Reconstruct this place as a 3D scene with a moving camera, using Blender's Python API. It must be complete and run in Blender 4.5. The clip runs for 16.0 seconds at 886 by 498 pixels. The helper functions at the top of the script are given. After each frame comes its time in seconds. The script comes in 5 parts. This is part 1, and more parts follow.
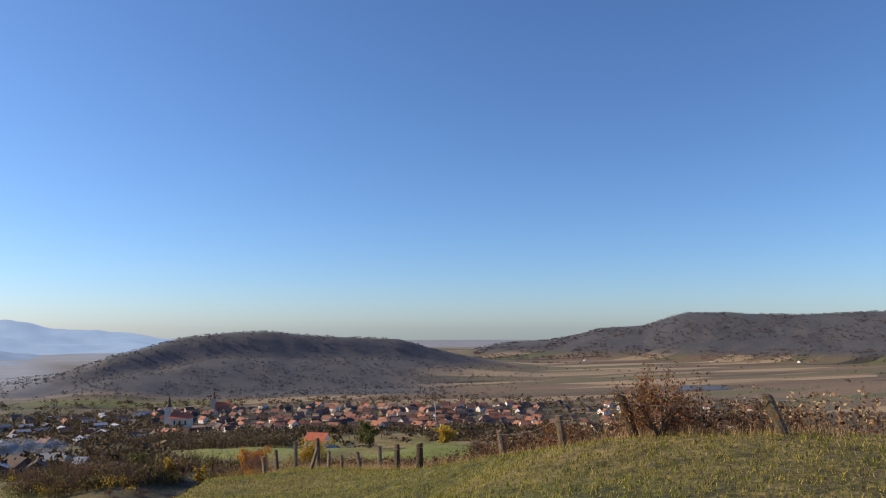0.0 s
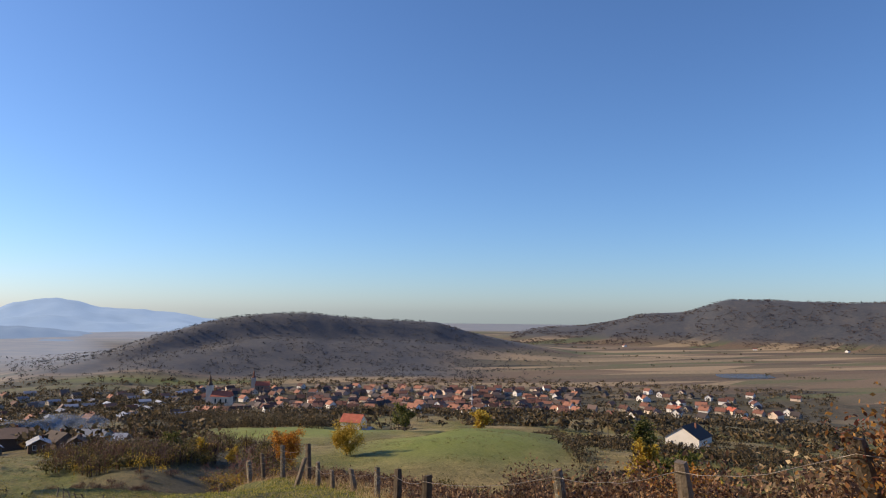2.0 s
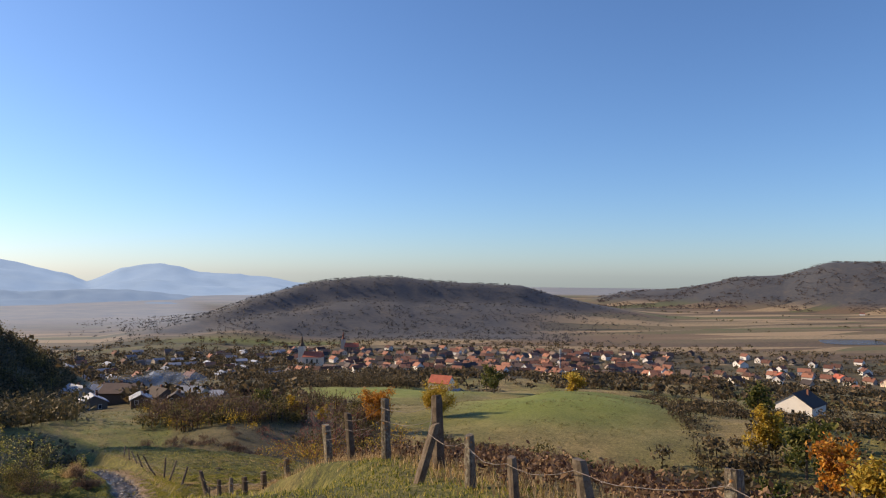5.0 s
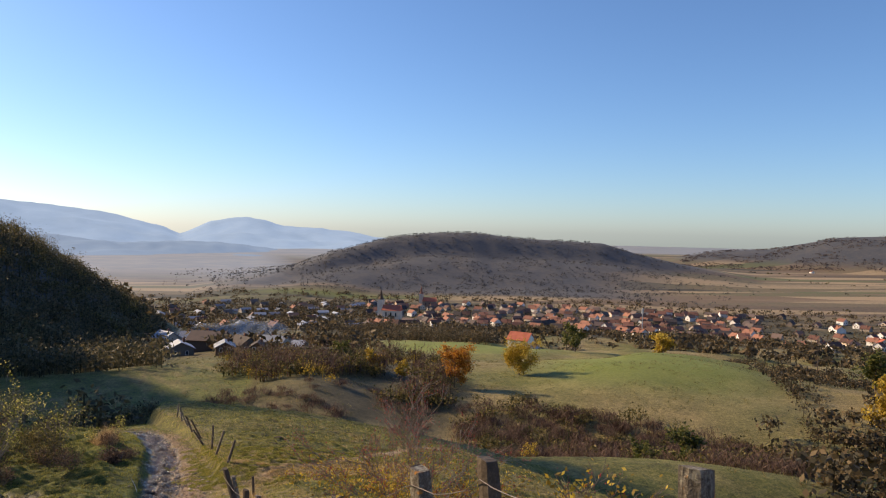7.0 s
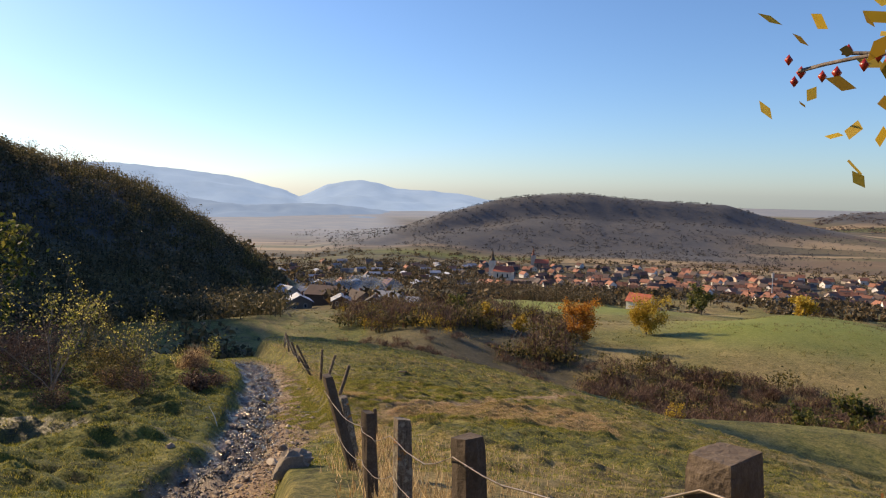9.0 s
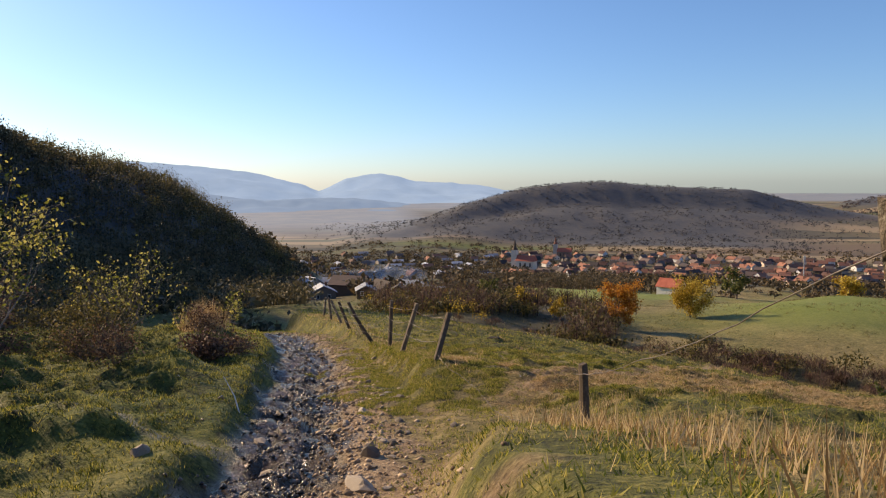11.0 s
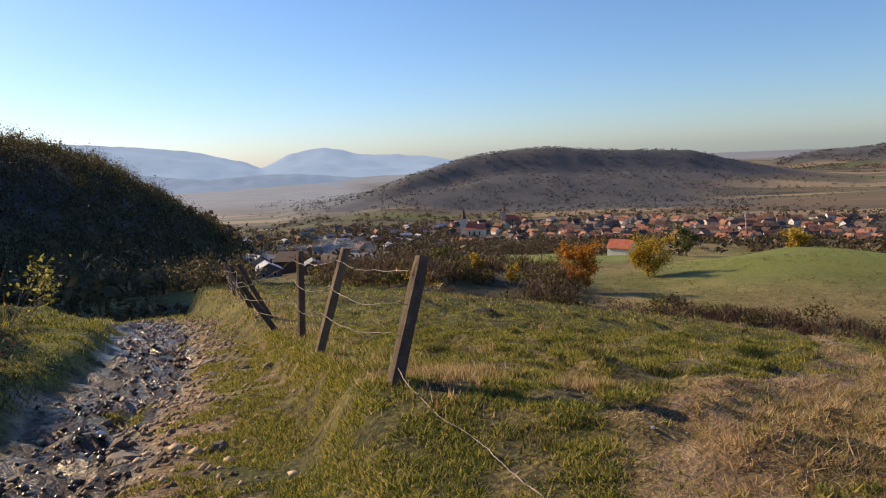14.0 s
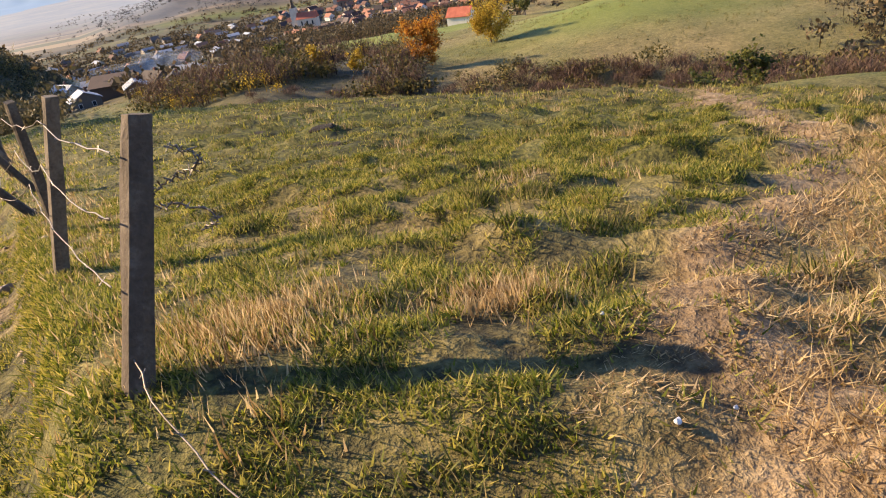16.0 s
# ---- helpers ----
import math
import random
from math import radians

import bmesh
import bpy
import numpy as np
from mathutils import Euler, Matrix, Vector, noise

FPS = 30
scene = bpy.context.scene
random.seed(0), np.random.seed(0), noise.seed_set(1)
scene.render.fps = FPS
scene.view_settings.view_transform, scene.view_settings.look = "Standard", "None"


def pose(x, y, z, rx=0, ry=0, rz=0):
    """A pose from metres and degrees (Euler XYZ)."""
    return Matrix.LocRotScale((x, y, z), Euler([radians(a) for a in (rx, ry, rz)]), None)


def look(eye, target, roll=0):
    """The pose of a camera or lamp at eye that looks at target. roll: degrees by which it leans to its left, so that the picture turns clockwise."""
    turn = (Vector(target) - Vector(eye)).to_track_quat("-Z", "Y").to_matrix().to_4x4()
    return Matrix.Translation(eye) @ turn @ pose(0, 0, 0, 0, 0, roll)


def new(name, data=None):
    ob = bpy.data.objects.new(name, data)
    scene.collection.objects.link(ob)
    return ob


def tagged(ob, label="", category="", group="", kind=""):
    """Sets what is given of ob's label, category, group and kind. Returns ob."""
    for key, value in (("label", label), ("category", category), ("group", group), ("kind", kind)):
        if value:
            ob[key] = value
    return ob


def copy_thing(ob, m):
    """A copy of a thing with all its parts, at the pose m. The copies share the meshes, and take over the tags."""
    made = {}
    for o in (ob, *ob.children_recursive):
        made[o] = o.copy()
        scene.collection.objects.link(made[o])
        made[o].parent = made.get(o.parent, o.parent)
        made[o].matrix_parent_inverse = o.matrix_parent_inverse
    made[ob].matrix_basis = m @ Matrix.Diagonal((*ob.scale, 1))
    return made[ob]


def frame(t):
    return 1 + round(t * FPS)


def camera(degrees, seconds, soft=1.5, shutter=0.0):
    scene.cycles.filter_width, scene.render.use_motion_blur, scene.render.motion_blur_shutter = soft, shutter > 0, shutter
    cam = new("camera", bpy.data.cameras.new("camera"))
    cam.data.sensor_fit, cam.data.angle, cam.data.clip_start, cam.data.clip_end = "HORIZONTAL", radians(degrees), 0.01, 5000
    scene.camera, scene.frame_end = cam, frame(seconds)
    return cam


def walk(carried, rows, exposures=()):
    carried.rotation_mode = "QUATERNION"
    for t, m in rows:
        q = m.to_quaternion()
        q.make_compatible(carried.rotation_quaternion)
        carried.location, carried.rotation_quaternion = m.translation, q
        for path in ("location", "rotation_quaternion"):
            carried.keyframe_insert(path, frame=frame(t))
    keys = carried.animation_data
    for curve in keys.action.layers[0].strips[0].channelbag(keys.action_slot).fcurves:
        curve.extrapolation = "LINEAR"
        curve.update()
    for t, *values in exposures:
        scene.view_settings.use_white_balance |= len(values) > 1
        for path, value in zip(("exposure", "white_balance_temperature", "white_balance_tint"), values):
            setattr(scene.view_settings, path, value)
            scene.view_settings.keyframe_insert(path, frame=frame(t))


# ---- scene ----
cam = camera(64.8, 16.0, soft=1.1)
PATH = [
    (0, (0.974, 4.126, 1.043), (1.824, 5.923, 1.270), -0.2),
    (0.5, (1.556, 4.886, 1.073), (2.398, 6.687, 1.292), 0.3),
    (1, (2.068, 5.753, 1.035), (2.895, 7.562, 1.241), 0.5),
    (1.5, (2.476, 6.630, 1.016), (3.267, 8.457, 1.212), 0.6),
    (2, (2.726, 7.493, 0.905), (3.478, 9.338, 1.085), 0.6),
    (2.5, (2.919, 8.338, 0.731), (3.629, 10.200, 0.904), 0.2),
    (3, (3.109, 9.199, 0.585), (3.788, 11.074, 0.733), 0.3),
    (3.5, (3.239, 10.200, 0.331), (3.889, 12.087, 0.471), 0.2),
    (4, (3.373, 11.281, -0.125), (3.992, 13.178, 0.009), 0.1),
    (4.6, (3.559, 12.787, -0.238), (4.124, 14.699, -0.138), 0.3),
    (5.4, (3.814, 15.027, -0.498), (4.306, 16.960, -0.443), 0.6),
    (6.5, (4.085, 18.012, -0.797), (4.477, 19.973, -0.804), 1.0),
    (7, (4.162, 19.165, -1.030), (4.475, 21.140, -1.082), 1.2),
    (7.5, (4.228, 20.272, -1.453), (4.420, 22.260, -1.557), 1.6),
    (8, (4.130, 21.565, -2.027), (4.226, 23.559, -2.154), 1.3),
    (8.5, (3.878, 22.906, -2.510), (3.922, 24.900, -2.661), 0.8),
    (9, (3.562, 24.148, -3.034), (3.562, 26.141, -3.198), 1.0),
    (9.5, (3.171, 25.296, -3.445), (3.135, 27.288, -3.625), 0.8),
    (12, (1.848, 30.475, -5.225), (1.808, 32.466, -5.412), -0.9),
    (12.5, (1.860, 31.180, -5.326), (1.838, 33.171, -5.506), -1.0),
    (13, (1.886, 31.885, -5.439), (1.880, 33.876, -5.623), -1.1),
    (13.5, (1.926, 32.550, -5.553), (1.962, 34.539, -5.762), -1.9),
    (14, (1.932, 33.224, -5.654), (2.019, 35.204, -5.925), -2.5),
    (14.5, (1.988, 33.796, -5.705), (2.161, 35.754, -6.074), -4.0),
    (15, (2.086, 34.142, -5.714), (2.311, 36.072, -6.187), -5.7),
    (15.5, (2.115, 34.457, -5.757), (2.417, 36.328, -6.396), -8.4),
    (16, (2.198, 34.612, -5.797), (2.587, 36.366, -6.677), -9.9),
]
walk(cam, [(t, look(eye, aim, roll)) for t, eye, aim, roll in PATH], [(0, 0.24, 6300, 14), (4, 0.28, 6500, 14), (9, 0.46, 7000, 14), (13.5, 0.3, 6900, 14), (15, 0.34, 6850, 14), (15.5, 0.66, 6950, 14), (16, 1.15, 7050, 14)])

# ---- daylight: low autumn sun from the left of the walk ----
SUN_AZ, SUN_EL = radians(-57), radians(27)
world = bpy.data.worlds.new("sky")
scene.world = world
world.use_nodes = True
wn = world.node_tree
sky = wn.nodes.new("ShaderNodeTexSky")
sky.sky_type, sky.sun_disc = "NISHITA", False
sky.sun_elevation, sky.sun_rotation = SUN_EL, SUN_AZ
sky.altitude, sky.air_density, sky.dust_density, sky.ozone_density = 400, 1.0, 0.6, 7.5
wn.links.new(sky.outputs[0], wn.nodes["Background"].inputs[0])
wn.nodes["Background"].inputs[1].default_value = 0.122
sun_data = bpy.data.lights.new("sun", "SUN")
sun_data.energy, sun_data.angle, sun_data.color = 5.0, radians(0.5), (1.0, 0.77, 0.48)
sun = new("sun", sun_data)
to_sun = Vector((math.sin(SUN_AZ) * math.cos(SUN_EL), math.cos(SUN_AZ) * math.cos(SUN_EL), math.sin(SUN_EL)))
sun.matrix_world = look(to_sun * 400, (0, 0, 0))


# ---- materials ----
def links(nt, a, b):
    nt.links.new(a, b)


def noise_node(nt, scale, detail=4.0, rough=0.6, vec=None):
    n = nt.nodes.new("ShaderNodeTexNoise")
    n.inputs["Scale"].default_value, n.inputs["Detail"].default_value, n.inputs["Roughness"].default_value = scale, detail, rough
    if vec is not None:
        links(nt, vec, n.inputs["Vector"])
    return n.outputs["Fac"]


def ramp(nt, fac, stops):
    n = nt.nodes.new("ShaderNodeValToRGB")
    while len(n.color_ramp.elements) < len(stops):
        n.color_ramp.elements.new(0.5)
    for el, (p, c) in zip(n.color_ramp.elements, stops):
        el.position, el.color = p, (*c, 1)
    links(nt, fac, n.inputs[0])
    return n.outputs[0]


def mixed(nt, fac, a, b, mode="MIX"):
    n = nt.nodes.new("ShaderNodeMix")
    n.data_type, n.blend_type = "RGBA", mode
    for sock, v in ((n.inputs[0], fac), (n.inputs[6], a), (n.inputs[7], b)):
        if isinstance(v, (int, float)):
            sock.default_value = v
        elif isinstance(v, tuple):
            sock.default_value = (*v, 1)
        else:
            links(nt, v, sock)
    return n.outputs[2]


def calc(nt, op, a, b=0.0):
    n = nt.nodes.new("ShaderNodeMath")
    n.operation = op
    for sock, v in ((n.inputs[0], a), (n.inputs[1], b)):
        if isinstance(v, (int, float)):
            sock.default_value = v
        else:
            links(nt, v, sock)
    return n.outputs[0]


def bump_on(nt, bsdf, height, strength, dist):
    b = nt.nodes.new("ShaderNodeBump")
    b.inputs["Strength"].default_value, b.inputs["Distance"].default_value = strength, dist
    links(nt, height, b.inputs["Height"])
    links(nt, b.outputs[0], bsdf.inputs["Normal"])


def base_material(name):
    m = bpy.data.materials.new(name)
    m.use_nodes = True
    return m, m.node_tree, m.node_tree.nodes["Principled BSDF"]


def material(name, dark, mid, light, scale=8.0, fine=60.0, rough=0.8, bump=0.3, dist=0.01, vary="", metallic=0.0, spread=0.35, translucent=0.0):
    """Two scales of mottling between three tones; vary: 'object' or 'island' shifts the tone piece by piece."""
    m, nt, bsdf = base_material(name)
    co = nt.nodes.new("ShaderNodeTexCoord").outputs["Object"]
    big, small = noise_node(nt, scale, vec=co), noise_node(nt, fine, vec=co)
    f = calc(nt, "ADD", calc(nt, "MULTIPLY", big, 0.6), calc(nt, "MULTIPLY", small, 0.4))
    if vary:
        if vary == "object":
            r = nt.nodes.new("ShaderNodeObjectInfo").outputs["Random"]
        else:
            r = nt.nodes.new("ShaderNodeNewGeometry").outputs["Random Per Island"]
        f = calc(nt, "ADD", calc(nt, "MULTIPLY", f, 1 - spread), calc(nt, "MULTIPLY", r, spread))
    col = ramp(nt, f, [(0.3, dark), (0.5, mid), (0.72, light)])
    links(nt, col, bsdf.inputs["Base Color"])
    bsdf.inputs["Roughness"].default_value, bsdf.inputs["Metallic"].default_value = rough, metallic
    if bump:
        bump_on(nt, bsdf, small, bump, dist)
    if translucent:
        tr = nt.nodes.new("ShaderNodeBsdfTranslucent")
        links(nt, col, tr.inputs[0])
        mx = nt.nodes.new("ShaderNodeMixShader")
        mx.inputs[0].default_value = translucent
        links(nt, bsdf.outputs[0], mx.inputs[1])
        links(nt, tr.outputs[0], mx.inputs[2])
        links(nt, mx.outputs[0], nt.nodes["Material Output"].inputs[0])
    return m


def leaf_material(name, dark, mid, light, translucent=0.3):
    return material(name, dark, mid, light, 3.0, 40.0, 0.7, 0.0, vary="island", spread=0.75, translucent=translucent)


def lichened():
    """Old grey post, weathered along the grain, with pale crusts and orange lichen."""
    m, nt, bsdf = base_material("lichened_post")
    co = nt.nodes.new("ShaderNodeTexCoord").outputs["Object"]
    mp = nt.nodes.new("ShaderNodeMapping")
    mp.inputs["Scale"].default_value = (1.0, 1.0, 0.14)
    links(nt, co, mp.inputs[0])
    grain = noise_node(nt, 90, 4, 0.7, mp.outputs[0])
    crust, spot, pit = noise_node(nt, 26, 5, 0.7, co), noise_node(nt, 17, 3, 0.6, co), noise_node(nt, 120, 3, 0.7, co)
    col = ramp(nt, calc(nt, "ADD", calc(nt, "MULTIPLY", grain, 0.6), calc(nt, "MULTIPLY", pit, 0.4)), [(0.34, (0.05, 0.04, 0.03)), (0.5, (0.15, 0.125, 0.10)), (0.66, (0.30, 0.26, 0.21))])
    col = mixed(nt, ramp(nt, crust, [(0.52, (0, 0, 0)), (0.6, (0.7, 0.7, 0.7))]), col, (0.36, 0.35, 0.29))
    col = mixed(nt, ramp(nt, spot, [(0.62, (0, 0, 0)), (0.68, (0.9, 0.9, 0.9))]), col, (0.50, 0.22, 0.04))
    links(nt, col, bsdf.inputs["Base Color"])
    bsdf.inputs["Roughness"].default_value = 0.92
    bump_on(nt, bsdf, calc(nt, "ADD", grain, pit), 0.9, 0.006)
    return m


M = {}
M["post"] = material("weathered_oak", (0.04, 0.028, 0.02), (0.105, 0.08, 0.06), (0.25, 0.205, 0.16), 14, 90, 0.88, 0.8, 0.006, "object", spread=0.25)
M["lichen_post"] = lichened()
M["wire"] = material("rusty_wire", (0.12, 0.10, 0.09), (0.24, 0.21, 0.19), (0.38, 0.34, 0.30), 20, 120, 0.5, 0.2, 0.001, metallic=0.6)
M["stone"] = material("road_stone", (0.10, 0.08, 0.062), (0.23, 0.185, 0.145), (0.42, 0.36, 0.29), 12, 70, 0.7, 0.5, 0.006, "object", spread=0.4)
M["gravel"] = material("road_gravel", (0.15, 0.10, 0.06), (0.33, 0.235, 0.15), (0.52, 0.40, 0.28), 12, 70, 0.8, 0.5, 0.004, "island", spread=0.6)
M["wet_gravel"] = material("wet_gravel", (0.02, 0.017, 0.015), (0.055, 0.047, 0.042), (0.15, 0.13, 0.115), 12, 70, 0.28, 0.5, 0.004, "island", spread=0.6)
M["soil"] = material("crumbled_soil", (0.02, 0.015, 0.01), (0.045, 0.033, 0.024), (0.09, 0.07, 0.05), 14, 60, 0.95, 1.0, 0.02)
M["bark"] = material("bark", (0.05, 0.04, 0.032), (0.12, 0.095, 0.075), (0.22, 0.18, 0.145), 20, 120, 0.9, 0.6, 0.004)
M["grey_bark"] = material("grey_bark", (0.09, 0.075, 0.065), (0.20, 0.17, 0.145), (0.34, 0.30, 0.26), 20, 120, 0.9, 0.6, 0.004)
M["grass"] = leaf_material("grass_blades", (0.07, 0.10, 0.012), (0.25, 0.275, 0.032), (0.50, 0.42, 0.11), 0.45)
M["meadow"] = leaf_material("meadow_blades", (0.05, 0.065, 0.014), (0.15, 0.155, 0.035), (0.36, 0.28, 0.12), 0.35)
M["moss_grass"] = leaf_material("moss_grass", (0.035, 0.05, 0.008), (0.16, 0.18, 0.025), (0.42, 0.37, 0.08), 0.4)
M["olive_leaf"] = leaf_material("olive_autumn_leaf", (0.045, 0.048, 0.016), (0.11, 0.10, 0.03), (0.22, 0.17, 0.05), 0.35)
M["straw"] = leaf_material("dry_straw", (0.26, 0.165, 0.07), (0.48, 0.34, 0.17), (0.70, 0.54, 0.31), 0.45)
M["weed"] = leaf_material("withered_weed", (0.07, 0.035, 0.022), (0.16, 0.085, 0.048), (0.30, 0.19, 0.10), 0.25)
M["brownscrub"] = leaf_material("leafless_scrub", (0.05, 0.03, 0.023), (0.11, 0.066, 0.047), (0.19, 0.115, 0.078), 0.25)
M["wood_far"] = leaf_material("autumn_wood", (0.035, 0.032, 0.02), (0.08, 0.065, 0.034), (0.16, 0.11, 0.05), 0.3)
M["wood_dark"] = leaf_material("hill_wood", (0.05, 0.052, 0.03), (0.10, 0.092, 0.05), (0.165, 0.13, 0.065), 0.3)
# foliage greyed and blued, with the haze of distance in its colours
M["hazed_mesa_tree"] = leaf_material("mesa_wood", (0.03, 0.035, 0.042), (0.06, 0.062, 0.068), (0.11, 0.10, 0.09), 0.2)
M["beech_far"] = leaf_material("beech_wood", (0.045, 0.036, 0.038), (0.09, 0.068, 0.064), (0.15, 0.11, 0.09), 0.2)
M["green_leaf"] = leaf_material("green_leaf", (0.04, 0.06, 0.012), (0.09, 0.11, 0.022), (0.20, 0.19, 0.045), 0.4)
M["yellow_leaf"] = leaf_material("yellow_leaf", (0.26, 0.17, 0.02), (0.46, 0.32, 0.035), (0.62, 0.46, 0.07), 0.45)
M["sallow_leaf"] = leaf_material("sallow_leaf", (0.12, 0.13, 0.02), (0.30, 0.29, 0.06), (0.52, 0.46, 0.14), 0.5)
M["orange_leaf"] = leaf_material("orange_leaf", (0.30, 0.11, 0.015), (0.52, 0.22, 0.02), (0.62, 0.33, 0.05), 0.4)
M["russet_leaf"] = leaf_material("russet_leaf", (0.12, 0.04, 0.02), (0.24, 0.10, 0.035), (0.38, 0.20, 0.05), 0.35)
M["berry"] = material("rose_hip", (0.20, 0.01, 0.01), (0.34, 0.025, 0.02), (0.45, 0.06, 0.03), 30, 90, 0.35, 0.0)
M["tile_roof"] = material("clay_roof", (0.09, 0.042, 0.032), (0.20, 0.088, 0.06), (0.33, 0.15, 0.095), 0.8, 9.0, 0.85, 0.3, 0.05, "object", spread=0.6)
M["dark_roof"] = material("old_roof", (0.05, 0.04, 0.04), (0.10, 0.075, 0.07), (0.17, 0.12, 0.10), 0.8, 9.0, 0.85, 0.3, 0.05, "object", spread=0.6)
M["grey_roof"] = material("metal_sheet_roof", (0.13, 0.15, 0.19), (0.23, 0.26, 0.32), (0.37, 0.41, 0.48), 0.5, 6.0, 0.65, 0.1, 0.02, "object", spread=0.6, metallic=0.3)
M["red_roof"] = material("red_tile_roof", (0.30, 0.075, 0.045), (0.42, 0.11, 0.065), (0.52, 0.17, 0.10), 0.8, 9.0, 0.8, 0.3, 0.05)
M["plaster"] = material("house_plaster", (0.14, 0.11, 0.09), (0.26, 0.22, 0.18), (0.46, 0.41, 0.35), 0.4, 6.0, 0.9, 0.2, 0.01, "object", spread=0.7)
M["white_wall"] = material("white_plaster", (0.64, 0.62, 0.58), (0.76, 0.74, 0.70), (0.83, 0.81, 0.78), 0.4, 6.0, 0.9, 0.2, 0.01)
M["cream_wall"] = material("cream_plaster", (0.62, 0.48, 0.36), (0.74, 0.60, 0.47), (0.80, 0.68, 0.55), 0.4, 6.0, 0.9, 0.2, 0.01)
M["pane"] = material("window_pane", (0.02, 0.025, 0.03), (0.035, 0.04, 0.05), (0.06, 0.07, 0.08), 2, 10, 0.15, 0.0)
M["timber"] = material("dark_timber", (0.05, 0.03, 0.02), (0.10, 0.065, 0.04), (0.16, 0.11, 0.07), 3, 30, 0.8, 0.3, 0.01)
M["steel"] = material("galvanised_steel", (0.35, 0.36, 0.38), (0.48, 0.49, 0.51), (0.60, 0.61, 0.62), 4, 30, 0.5, 0.0, metallic=0.5)
M["litter"] = material("white_litter", (0.55, 0.56, 0.58), (0.72, 0.73, 0.74), (0.82, 0.82, 0.82), 10, 60, 0.6, 0.2, 0.004)
M["lake"] = material("still_water", (0.10, 0.14, 0.20), (0.13, 0.18, 0.25), (0.16, 0.21, 0.28), 0.02, 0.2, 0.08, 0.0)


# ---- the lie of the land: fence line, trodden line, road, valley ----
def line(xs, ys):
    return lambda v: np.interp(v, xs, ys)


def smooth(a, b, v):
    u = np.clip((v - a) / (b - a), 0, 1)
    return u * u * (3 - 2 * u)


fence_x = line([-20, 4, 8.4, 9.6, 12, 14, 17, 19.7, 22.5, 25, 29, 32, 35.85, 38.2, 40, 42.3, 48, 60, 90], [12, 8, 6.25, 5.65, 5.5, 5.2, 5.4, 5.2, 4.58, 3.94, 2.95, 2.59, 1.84, 1.1, 0.5, -0.3, -2.5, -4, -4])
fence_z = line([-20, 4, 8.4, 9.6, 10.67, 12.1, 13.8, 16, 18.5, 20.56, 21.7, 22.5, 23.9, 26, 28, 29.7, 32, 33.2, 34.6, 35.85, 37.2, 39.1, 42.3, 46, 50.5, 54, 60, 66, 80, 95, 130],
               [1.0, 0.35, 0.13, 0.0, -0.25, -0.6, -1.0, -1.4, -1.8, -2.12, -2.4, -2.65, -3.2, -4.1, -4.75, -5.2, -5.85, -6.4, -6.64, -6.52, -6.78, -7.1, -7.45, -7.95, -8.65, -9.8, -14.5, -17, -20.5, -21.5, -22.5])
field_z = line([26, 28, 30, 32, 34.6, 37.2, 39.1, 42.3, 46], [-4.1, -4.75, -5.3, -5.9, -6.46, -6.8, -7.1, -7.45, -7.95])
trod_x = line([-20, 4, 7.5, 11.3, 18, 21.6, 25.3, 28, 30.2, 33, 36, 39, 42, 48], [-1, 0.9, 2.6, 3.3, 4.0, 4.0, 3.1, 2.4, 1.8, 1.75, 1.3, 0.45, -0.7, -3.2])
trod_z = line([-20, 4, 7.5, 9.2, 11.3, 15, 18, 19.2, 20.3, 21.6, 23, 25.3, 28, 30.2, 32, 34.6, 36, 39, 42, 46, 50.5, 54, 60],
              [0.9, 0.1, -0.03, -0.3, -0.95, -1.38, -1.72, -1.95, -2.38, -2.97, -3.47, -4.4, -5.4, -6.08, -6.3, -6.66, -6.82, -7.2, -7.6, -8.4, -9.6, -11, -15])
edge_x = line([-20, 4, 10, 18, 22, 26, 28, 30, 60], [-6, -3.0, 0.3, 3.0, 3.2, 2.3, 1.6, -6, -9])
left_z = line([-20, 26, 29, 32, 36, 39, 42, 46, 52, 60, 70, 90, 120], [-5.6, -5.9, -6.1, -6.35, -6.85, -7.2, -7.65, -8.6, -11, -14.5, -18, -23, -26])
road_x = line([10, 24, 28, 30, 32.85, 35.3, 38.7, 42, 43.5, 44.6, 46], [-9, -3.0, 0.6, 1.0, 1.0, 0.52, -0.2, -1.35, -2.1, -3.2, -5.5])
far_z = line([40, 60, 70, 95, 130, 160, 200, 251, 330, 420, 520, 620, 9000], [-9, -14.5, -18, -21.5, -22.5, -27, -33, -40, -50, -60, -70, -76, -76])
CX, CY = 3.0, 22.0


def rise(az, rad, azs, els, rads, eye, front, back, top=0.0):
    """Height of a ridge over the plain: crest elevation by bearing, its distance, and the length of its two slopes."""
    rr = np.interp(az, azs, rads)
    crest = eye + rr * np.tan(np.radians(np.interp(az, azs, els))) - top
    u = np.where(rad < rr, 1 - (rr - rad) / front, 1 - (rad - rr) / back)
    u = np.clip(u, 0, 1)
    return crest, u


def fbm(x, y, scale, seed, octaves=4):
    """Cheap smooth unevenness from crossed waves."""
    rng = np.random.RandomState(seed)
    out, amp = np.zeros_like(x), 1.0
    for o in range(octaves):
        for k in range(4):
            a = rng.uniform(0, 2 * math.pi)
            f = 2 * math.pi / scale * (1.9 ** o) * rng.uniform(0.7, 1.3)
            out += amp * 0.5 * np.sin((x * math.cos(a) + y * math.sin(a)) * f + rng.uniform(0, 6.28) + 1.3 * np.sin((x * math.sin(a) - y * math.cos(a)) * f * 0.6))
        amp *= 0.5
    return out


